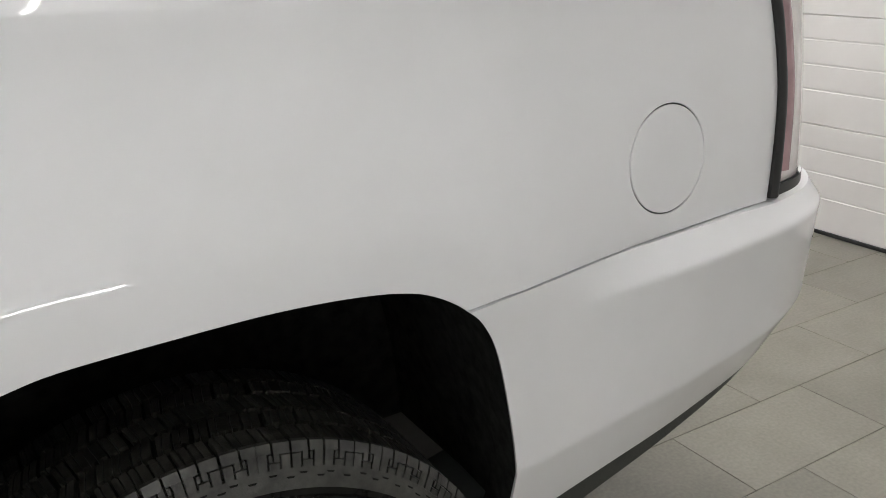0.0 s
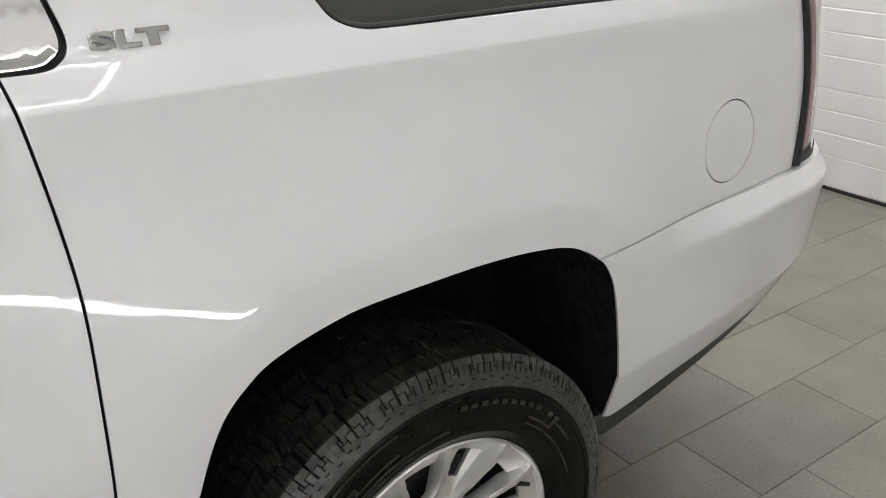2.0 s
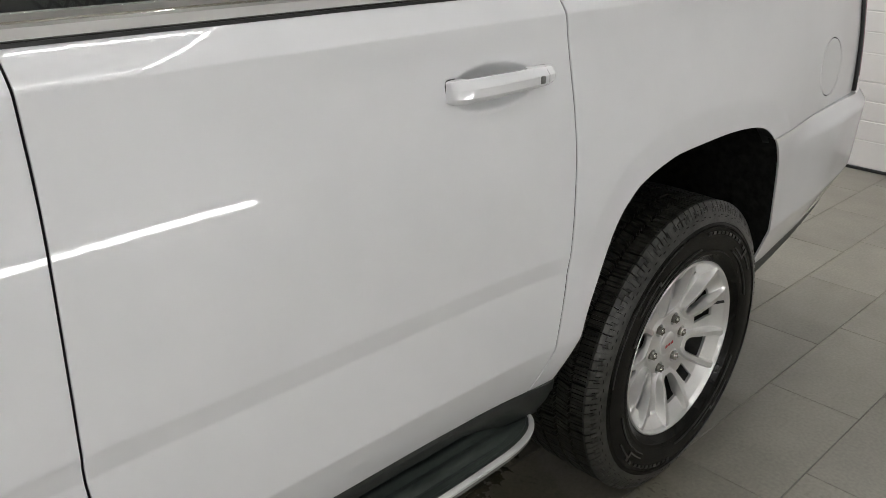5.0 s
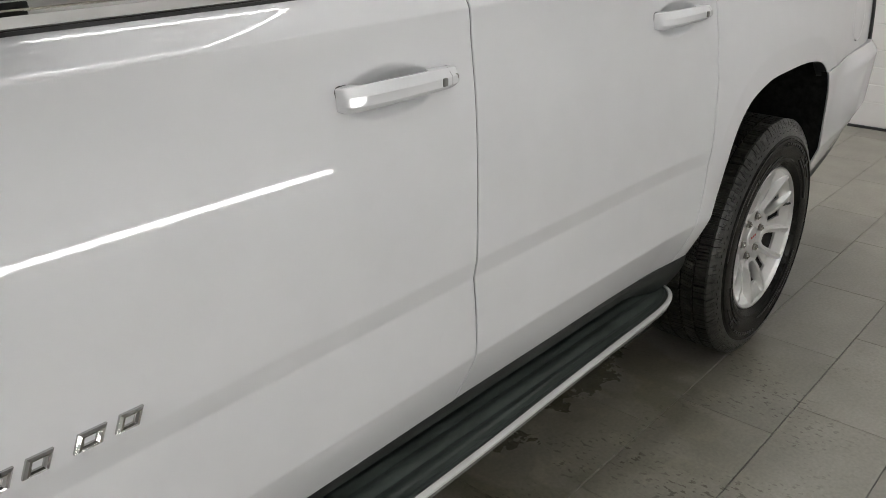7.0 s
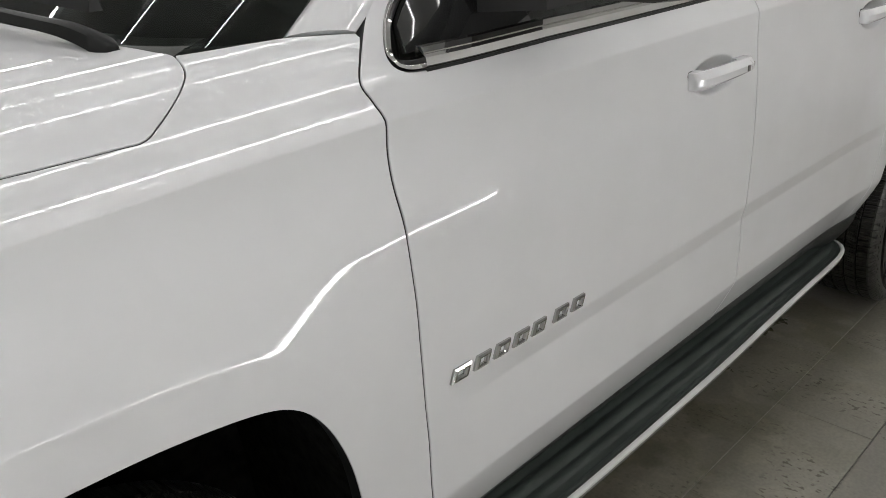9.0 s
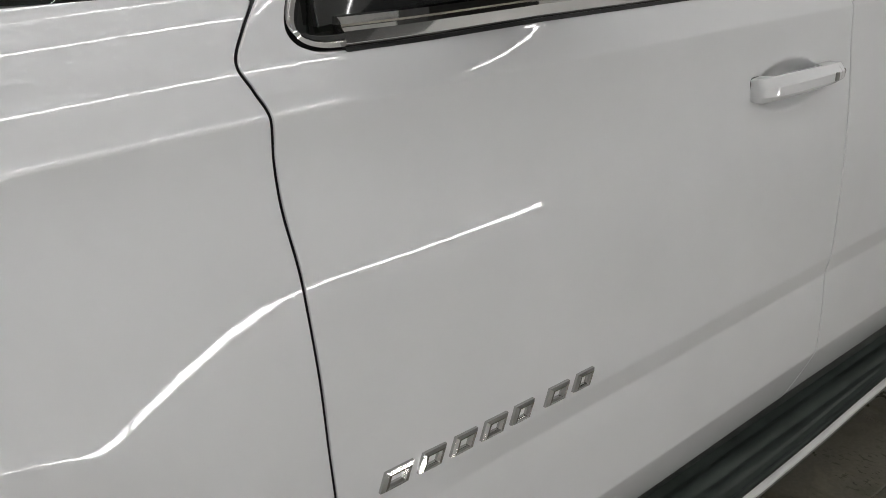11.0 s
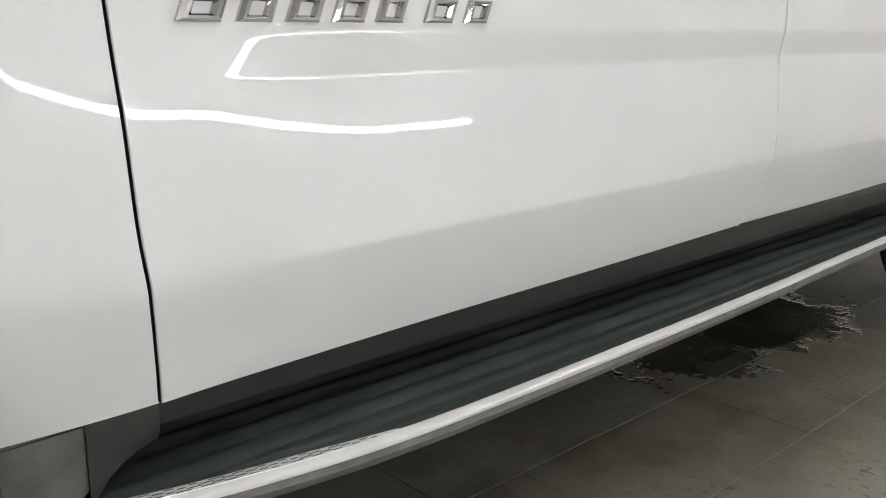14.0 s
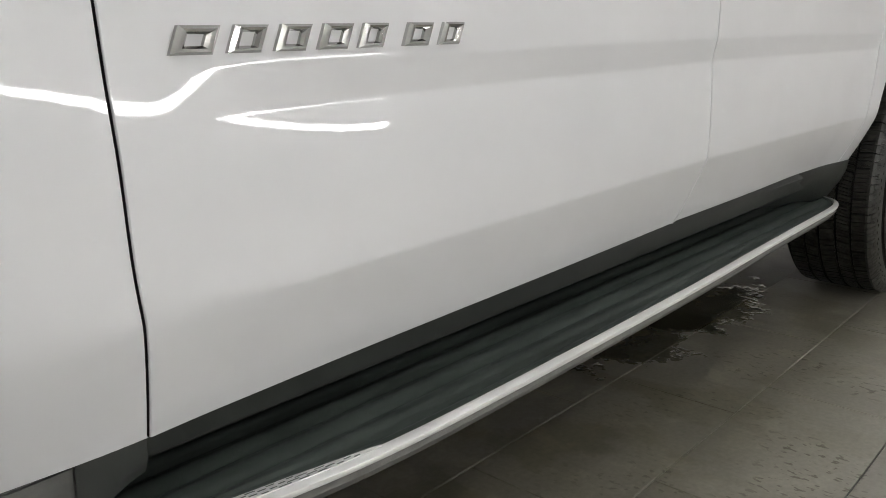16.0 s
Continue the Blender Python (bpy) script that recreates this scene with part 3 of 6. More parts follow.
    # rolled edge rings
    for loop in [P] + H:
        t = np.roll(loop, -1, axis=0) - np.roll(loop, 1, axis=0)
        t /= np.linalg.norm(t, axis=1)[:, None] + 1e-12
        out2 = np.stack([t[:, 1], -t[:, 0]], 1)
        yb = fn(loop[:, 0], loop[:, 1])
        nb = crown_normals(loop[:, 0], loop[:, 1]) if rolled else side_normals(loop[:, 0], loop[:, 1], fn)
        rings = []
        for off, dep, w in ((0.0, 0.0, 0.0), (0.0008, 0.0006, 0.6), (0.0013, 0.003, 1.0), (0.0013, lip, 1.0)):
            start = len(verts)
            q = loop + out2 * off
            if rolled:
                yq, zq = crown(q[:, 0], q[:, 1])
            for k in range(len(loop)):
                o3 = np.array((out2[k, 0], 0, out2[k, 1]))
                if rolled:
                    verts.append((q[k, 0] - nb[k, 0] * dep, yq[k] - nb[k, 1] * dep, zq[k] - nb[k, 2] * dep))
                    up = np.array((0.0, nb[k, 2], -nb[k, 1]))
                    o3 = np.array((out2[k, 0], 0, 0)) + up * out2[k, 1]
                else:
                    verts.append((q[k, 0], yb[k] + dep, q[k, 1]))
                n = (1 - w) * nb[k] + w * o3
                norms.append(tuple(n / np.linalg.norm(n)))
            rings.append(start)
        m = len(loop)
        for a, b in zip(rings, rings[1:]):
            for k in range(m):
                j = (k + 1) % m
                faces.append((a + k, b + k, b + j, a + j))
    ob = obj(name, verts, faces, mat, parent, label, norms)
    # deep flange faces are coloured black for the shade inside the shut lines
    ob.data.materials.append(GASKET)
    for p in ob.data.polygons:
        if p.loop_total == 4 and (Vector(verts[p.vertices[1]]) - Vector(verts[p.vertices[0]])).length > 0.0075 and min(p.vertices) >= skin_start(len(verts), [P] + H):
            p.material_index = 1
    return ob


def skin_start(total, loops):
    return total - 4 * sum(len(q) for q in loops)


def on_side(x, z, out=0.0):
    return Vector((x, float(side(np.array([x]), np.array([z]))[0]) - out, z))


# ---- the room ----
X0, X1, Y0, Y1, CEIL = -7.0, 6.70, -2.80, 6.0, 3.8


def room():
    floor = tagged(obj("floor", [(X0, Y0, -0.006), (X1 + 0.2, Y0, -0.006), (X1 + 0.2, Y1, -0.006), (X0, Y1, -0.006), (X0, Y0, -0.2), (X1 + 0.2, Y0, -0.2), (X1 + 0.2, Y1, -0.2), (X0, Y1, -0.2)],
                       [(0, 1, 2, 3), (7, 6, 5, 4), (0, 4, 5, 1), (1, 5, 6, 2), (2, 6, 7, 3), (3, 7, 4, 0)], GROUT), "grey porcelain tile floor, wet, spotted and coloured with shade below the vehicle", "floor", kind="structure")

    def wall(name, x0, x1, y0, y1, z0, z1, m, label):
        bm = bmesh.new()
        box(bm, x0, x1, y0, y1, z0, z1)
        return tagged(part(name, bm, m, None), label, "wall", kind="structure")

    wall("wall_south", X0, X1 + 0.2, Y0 - 0.2, Y0, -0.1, CEIL, DIMMEDPAINT, "plain workshop wall, greyed to throw less light on the vehicle")
    wall("wall_north", X0, X1 + 0.2, Y1, Y1 + 0.2, -0.1, CEIL, WALLPAINT, "plain white painted workshop wall")
    wall("wall_west", X0 - 0.2, X0, Y0 - 0.2, Y1 + 0.2, -0.1, CEIL, WALLPAINT, "plain white painted workshop wall")
    wall("wall_east", X1 + 0.06, X1 + 0.26, Y0 - 0.2, Y1 + 0.2, -0.1, CEIL, WALLPAINT, "white workshop wall behind the overhead door")
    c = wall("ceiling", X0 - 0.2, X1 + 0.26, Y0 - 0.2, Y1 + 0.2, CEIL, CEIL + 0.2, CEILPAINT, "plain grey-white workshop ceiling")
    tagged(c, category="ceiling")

    # overhead door: sections with pressed horizontal grooves, rubber seal at the floor
    door = tagged(new("overhead_door"), "white ribbed steel sectional overhead door with black floor seal", "garage door", kind="structure")
    door.location = (X1, 0, 0)
    pitch, y0, y1 = 0.515, Y0 + 0.02, 5.2
    for k in range(6):
        zb = 0.018 + pitch * k
        zt = zb + pitch - 0.002
        prof = [(0.004, zb), (0.0, zb + 0.004)]
        for g in (0.166, 0.285, 0.402):
            zc = zb + g
            prof += [(0.0, zc - 0.006), (0.003, zc - 0.002), (0.003, zc + 0.002), (0.0, zc + 0.006)]
        prof += [(0.0, zt - 0.004), (0.004, zt), (0.045, zt), (0.045, zb)]
        loft("door_section", [[(a, y0, b) for a, b in prof], [(a, y1, b) for a, b in prof]], DOORPAINT, door, closed=True, caps=True, smooth=None)
    bm = bmesh.new()
    box(bm, -0.006, 0.05, y0, y1, 0.0, 0.018, 0.003)
    part("floor_seal", bm, GASKET, door, "black rubber floor seal")
    return floor


FLOOR = room()


def lights():
    """Long two-metre-forty tubes in rows, and one low row on the wall beside the vehicle."""

    def strip(name, material, label, w, h):
        e = tagged(new(name), label, "light", "workshop tube lights")
        bm = bmesh.new()
        box(bm, -1.21, 1.21, -w * 0.8, w * 0.8, 0.012, 0.012 + h, 0.004)
        part("housing", bm, HOUSING, e)
        bm = bmesh.new()
        bmesh.ops.create_cone(bm, cap_ends=True, segments=12, radius1=w / 2, radius2=w / 2, depth=2.40, matrix=Matrix.Rotation(radians(90), 4, "Y"))
        part("tube", bm, material, e, "lit white tube", 30)
        return e

    first = strip("ceiling_light", TUBE, "white tube light in a ceiling frame", 0.028, 0.06)
    spots = []
    for y in (-2.66, -1.27, 0.24, 1.63, 3.02, 4.40):
        spots += [(3.43 - 1.22 - 2.44 * k, y, 0) for k in range(3)]
    for x, y in ((3.45, -1.965), (-3.91, -1.965), (3.45, 0.935), (-3.91, 0.935), (3.45, 3.71)):
        spots.append((x, y, 1))
    for k, (x, y, across) in enumerate(spots):
        m = Matrix.Translation((x, y, CEIL - 0.072))
        if across:
            m = m @ Matrix.Rotation(radians(90), 4, "Z") @ Matrix.Diagonal((0.55, 1, 1, 1))
        if k == 0:
            first.matrix_basis = m
        elif across:
            c = copy_thing(first, Matrix.Translation((x, y, CEIL - 0.072)) @ Matrix.Rotation(radians(90), 4, "Z"))
            c.scale = (0.55, 1, 1)
        else:
            copy_thing(first, m)
    # unseen rear tubes, stronger than the rows, there to brighten the rear end
    rear = strip("rear_ceiling_light", TUBE_REAR, "unseen white tube light before the overhead door, set bright to lift the rear end", 0.045, 0.06)
    for k, y in enumerate((0.1, 0.8, 1.6, 2.6, 3.8)):
        m = Matrix.Translation((5.1, y, CEIL - 0.072))
        if k == 0:
            rear.matrix_basis = m
        else:
            copy_thing(rear, m)
    wl = strip("wall_light", WTUBE, "white tube light mounted low along the wall", 0.045, 0.05)
    for k in range(4):
        m = Matrix.Translation((3.60 - 1.22 - 2.44 * k, Y0 + 0.062, 0.56)) @ Matrix.Rotation(radians(90), 4, "X")
        if k == 0:
            wl.matrix_basis = m
        else:
            copy_thing(wl, m)


lights()

# ---- the vehicle ----
CAR = tagged(new("sport_utility_vehicle"), "white full-size sport utility vehicle parked on grey tiles", "car")
WIDTH = 2.02


def mirrored(ob):
    """The same part on the far side."""
    c = ob.copy()
    scene.collection.objects.link(c)
    c.matrix_basis = Matrix.Translation((0, WIDTH, 0)) @ Matrix.Diagonal((1, -1, 1, 1))
    return c


BELT = 1.355


def cut(curve, z0=None, z1=None):
    """The part of a seam between two heights."""
    P = curve
    if z1 is not None:
        P = P[P[:, 1] <= z1]
    if z0 is not None:
        P = P[P[:, 1] >= z0]
    return P


def at_z(curve, z):
    o = np.argsort(curve[:, 1])
    return float(np.interp(z, curve[o, 1], curve[o, 0]))


def body_panels():
    fg, bg, rg = (cut(c, None, BELT) for c in (FRONT_GAP, MID_GAP, REAR_GAP))
    top = lambda c: np.array([[at_z(c, BELT), BELT]])
    # front wing
    wing = np.vstack([HOOD_SEAM, [[0.324, 1.3915], [0.37, 1.3925], [0.42, 1.394], [0.482, 1.3955], [0.53, 1.394], [0.588, 1.391]], cut(FRONT_GAP, None, 1.385), FRONT_ARCH[::-1],
                      [[-0.62, 0.50], [-0.72, 0.70], [-0.80, 0.95]]])
    wing[:, 1] = along(wing[:, 0], wing[:, 1])
    w = skin("front_wing", wing, PAINT, CAR, "white painted front wing with flared wheel arch", rolled=True)
    mirrored(w)
    # doors; the front door rises beside the wing to the window corner
    corner = spline([(0.706, 1.460), (0.668, 1.426), (0.639, 1.398), (0.613, 1.368), (0.607, 1.350), (0.619, 1.339), (0.648, 1.3345), (0.75, 1.3355), (0.956, 1.342), (1.3, 1.346), (1.708, 1.351)])
    front = np.vstack([cut(FRONT_GAP, None, 1.436)[::-1], [[0.66, 1.46], [0.70, 1.475]], corner, cut(MID_GAP, None, 1.348),
                       spline([(1.706, 0.487), (1.33, 0.480), (0.88, 0.474), (0.602, 0.465)])])
    fd = skin("front_door", front, PAINT, CAR, "white painted front door", holes=[])
    mirrored(fd)
    rear = np.vstack([bg[::-1], top(bg), top(rg), rg, spline([(2.672, 0.487), (2.61, 0.488), (2.36, 0.493), (2.06, 0.489), (1.708, 0.489)])])
    rd = skin("rear_door", rear, PAINT, CAR, "white painted rear door")
    mirrored(rd)
    # quarter panel
    q = np.vstack([cut(REAR_GAP, None, BELT)[::-1], top(rg), spline([(2.725, BELT), (2.750, 1.3595), (2.767, 1.380), (2.757, 1.43), (2.728, 1.53), (2.67, 1.72)]),
                   [[2.93, 1.72]], QUARTER_WINDOW, TAIL_EDGE[::-1][2:], BUMPER_SEAM[::-1], REAR_ARCH[REAR_ARCH[:, 0] < 3.568][::-1]])
    ang = np.linspace(0, 2 * np.pi, 60, endpoint=False)
    fuel = np.stack([3.966 + 0.0845 * np.cos(ang), 1.064 + 0.0825 * np.sin(ang)], 1)
    qp = skin("quarter_panel", q, PAINT, CAR, "white painted rear quarter panel with flared wheel arch", holes=[fuel])
    mirrored(qp)
    skin("fuel_flap", fuel, PAINT, CAR, "round white fuel filler flap", gap=0.0016, lip=0.012)
    # dark backing behind every shut line, black in place of the shade there
    back = lambda x, z: side(x, z) + 0.024
    inner = np.vstack([[[-0.6, 1.0], [0.0, 1.02], [0.30, 1.0], [0.45, 0.85], [0.48, 0.50], [0.62, 0.485], [2.62, 0.51], [2.74, 0.58], [2.80, 0.85], [2.95, 1.0], [3.1, 1.0], [3.5, 0.99], [3.60, 0.90],
                        [4.24, 0.92], [4.25, 1.2], [4.15, 1.34], [2.5, 1.345], [0.6, 1.325], [0.2, 1.31], [-0.6, 1.25]]])
    skin("inner_body", inner, GASKET, CAR, "black sheet standing in for the shade inside the shut lines", fn=back, dx=0.08, dz=0.03, lip=0.02)
    return fd, rd, qp


FRONT_DOOR, REAR_DOOR, QUARTER = body_panels()


def rear_end():
    """Bumper wrapped round the corner, lower valance, tail lamp, tailgate."""
    plan = spline([(3.56, 0.0), (3.7, 0.001), (3.8, 0.004), (4.0, 0.017), (4.2, 0.042), (4.3, 0.062), (4.4, 0.098), (4.48, 0.150), (4.54, 0.225), (4.585, 0.34), (4.61, 0.55), (4.62, 1.01)], 10)
    d = np.r_[0, np.cumsum(np.linalg.norm(np.diff(plan, axis=0), axis=1))]
    L = d[-1]

    def plan_at(s):
        p = np.array([np.interp(s, d, plan[:, 0]), np.interp(s, d, plan[:, 1])])
        a = np.array([np.interp(s - 0.01, d, plan[:, 0]), np.interp(s - 0.01, d, plan[:, 1])])
        b = np.array([np.interp(s + 0.01, d, plan[:, 0]), np.interp(s + 0.01, d, plan[:, 1])])
        t = (b - a) / np.linalg.norm(b - a)
        return p, np.array([t[1], -t[0]])

    arch_lo = REAR_ARCH[REAR_ARCH[:, 0] > 3.55]

    def edge_s(z):
        return at_z(arch_lo, z) - 3.56 + 0.002

    def zbot(s):
        return float(np.interp(s, [0.10, 0.14, 0.21, 0.37, 0.51, 0.65, 0.72, 0.84, 1.0, L], [0.524, 0.505, 0.516, 0.543, 0.562, 0.590, 0.610, 0.636, 0.65, 0.65]))

    def ztop(s):
        return 0.0022 + float(np.interp(s + 3.56, [3.57, 3.643, 3.75, 3.866, 3.99, 4.147, 4.254, 4.40, 5.5], [0.9195, 0.9255, 0.9315, 0.9375, 0.9415, 0.9425, 0.9385, 0.936, 0.936]))

    def bulge(s, z):
        """Outward from the plan line: ridge below the top, crease above the bottom edge."""
        x = 3.56 + s
        zr = np.interp(x, [3.7, 3.82, 3.955, 4.113, 4.30, 4.6], [0.868, 0.882, 0.895, 0.902, 0.902, 0.902])
        w = smoothstep(3.70, 4.05, x)
        zl = np.interp(x, [3.6, 3.84, 4.0, 4.17, 4.4], [0.625, 0.652, 0.670, 0.688, 0.715])
        top_in = -0.75 * np.maximum(z - zr, 0)
        mid = -np.interp(x, [3.7, 4.1, 4.32, 4.45], [0.10, 0.09, 0.06, 0.06]) * np.maximum(zr - z, 0)
        low = -np.interp(x, [3.7, 4.1, 4.35], [0.30, 0.34, 0.42]) * np.maximum(zl - z, 0)
        ridge = 0.034 * w + top_in * w + mid * w
        soft = 0.016 * (1 - smoothstep(0.0, 0.30, s)) * smoothstep(0.5, 0.9, z)
        return ridge + low + soft + 0.002

    S = np.r_[np.linspace(0, 0.95, 40), np.linspace(0.98, L, 26)]
    nv = 64
    rows = []
    for k in range(nv + 1):
        row = []
        for s in S:
            f = k / nv
            z0, z1 = zbot(max(s, 0.10)), ztop(s)
            z = z0 + (z1 - z0) * f
            # slide the first stations along to follow the arch edge
            es = edge_s(z) if z > 0.53 else 0.113
            ss = es + (L - es) * (s / L) ** 1.0
            z0, z1 = zbot(max(ss, 0.10)), ztop(ss)
            z = z0 + (z1 - z0) * f
            p, n = plan_at(ss)
            off = sum(float(bulge(ss, z + dz)) for dz in (-0.005, -0.0025, 0, 0.0025, 0.005)) / 5
            q = p + n * off
            row.append((q[0], q[1], z))
        rows.append(row)
    # turned-in edges
    lip_front = lambda r: [(r[0][0] + 0.002, r[0][1] + 0.007, r[0][2])] + [(r[0][0] + 0.0003, r[0][1] + 0.002, r[0][2])] + r
    loft("bumper_edge_liner", [[(r[0][0] + 0.0018, r[0][1] + 0.006, r[0][2]), (r[0][0] + 0.004, r[0][1] + 0.03, r[0][2]), (r[0][0] + 0.010, r[0][1] + 0.075, r[0][2])] for r in rows], LINER, CAR, "black liner behind the bumper edge", smooth=50)
    rows = [lip_front(r) for r in rows]
    first = [(x + 0.0, y + 0.02, z + 0.002) for x, y, z in rows[0]]
    last = [(x - 0.0, y + 0.02, z + 0.001) for x, y, z in rows[-1]]
    rows = [first] + rows + [last]
    loft("rear_bumper", rows, PAINT, CAR, "white painted rear bumper wrapping round the corner", smooth=35)
    # far half
    far = bpy.data.objects["rear_bumper"].copy()
    scene.collection.objects.link(far)
    far.matrix_basis = Matrix.Translation((0, WIDTH, 0)) @ Matrix.Diagonal((1, -1, 1, 1))
    # black valance below
    rows = [[], [], []]
    for s in np.r_[0.075, np.linspace(0.11, 0.9, 30), np.linspace(1.0, L, 12)]:
        p, n = plan_at(s)
        zb = zbot(max(s, 0.1)) + 0.006
        o = float(bulge(s, zb))
        depth = float(np.interp(s, [0.05, 0.30, 0.60, 0.75, 0.9, 2], [0.055, 0.050, 0.028, 0.010, 0.006, 0.006]))
        for r, (dz, inn) in zip(rows, ((0.0, 0.004), (-0.008 - depth, 0.010 + depth * 0.10), (-0.008 - depth, 0.30))):
            q = p + n * (o - inn)
            r.append((q[0], q[1], zb + dz))
    loft("rear_valance", rows, PLASTIC, CAR, "black plastic lower bumper valance", smooth=30)
    # tail lamp: black border, red lens, clear foot
    lamp = new("tail_lamp")
    lamp.parent = CAR
    tagged(lamp, "tall narrow red tail lamp in a black border")

    def lamp_strip(name, s0, s1, za, zb, mat, out, label=""):
        rows = []
        for z in np.linspace(za, zb, 26):
            xe = at_z(TAIL_EDGE, min(z, 1.39))
            row = []
            for k in range(9):
                s = xe - 3.56 + 0.002 + s0 + (s1 - s0) * k / 8
                p, n = plan_at(s)
                lean = float(np.interp(z, ZT, QUARTER_TAB)) - 0.002
                q = p - n * (lean * 0.9) + n * (out + 0.006 * math.sin(math.pi * k / 8))
                row.append((q[0], q[1], z))
            row = [(row[0][0], row[0][1] + 0.03, z)] + row
            rows.append(row)
        return loft(name, rows, mat, lamp, label, smooth=50)

    lamp_strip("lamp_border", 0.0, 0.030, 0.948, 1.40, GASKET, -0.001, "black border")
    lamp_strip("lens", 0.031, 0.066, 0.99, 1.40, LENS, -0.001, "dull red lens")
    lamp_strip("outer_lens", 0.067, 0.22, 0.962, 1.40, LENSCLEAR, -0.014, "pale frosted lens")
    lamp_strip("lamp_foot", 0.031, 0.20, 0.945, 0.965, GASKET, -0.006)
    # tailgate
    rows = []
    for z, x in ((0.95, 4.60), (1.2, 4.58), (1.40, 4.52), (1.75, 4.33)):
        rows.append([(x - 0.14, 0.17 + (z - 0.95) * 0.1, z), (x - 0.03, 0.26 + (z - 0.95) * 0.1, z), (x, 0.5, z), (x, 1.52, z), (x - 0.03, 1.76 - (z - 0.95) * 0.1, z), (x - 0.14, 1.85 - (z - 0.95) * 0.1, z)])
    loft("tailgate", rows, PAINT, CAR, "white tailgate", smooth=40)


rear_end()


def wheel_well(arch, cx):
    """Black felt tunnel over a wheel and its inner wall."""
    A = resample(arch, 0.02)
    c = np.array([cx, 0.6])
    out = A + (A - c) / np.linalg.norm(A - c, axis=1)[:, None] * 0.012
    rings = []
    lipy = np.maximum(0.020, side(A[:, 0], A[:, 1]) + 0.020)
    for y in (0.020, 0.06, 0.20, 0.42):
        k = 1 + 0.03 * min(1.0, (y - 0.02) / 0.18)
        rings.append([(c[0] + (p[0] - c[0]) * k, max(y, ly + (y - 0.02) * 0.5), c[1] + (p[1] - c[1]) * k) for p, ly in zip(out, lipy)])
    ob = loft("wheel_arch_liner", rings, LINER, CAR, "black felt wheel arch liner", smooth=50)
    bm = bmesh.new()
    wide = c + (out - c) * 1.06
    bm.faces.new([bm.verts.new((p[0], 0.419, p[1])) for p in wide])
    part("inner_arch_wall", bm, LINER, CAR)
    return ob


wheel_well(REAR_ARCH, 3.234)
wheel_well(FRONT_ARCH, 0.0)


def settle(ob, floor_z):
    """The tyre stands flat on the floor."""
    for v in ob.data.vertices:
        if v.co.z < floor_z:
            v.co.z = floor_z


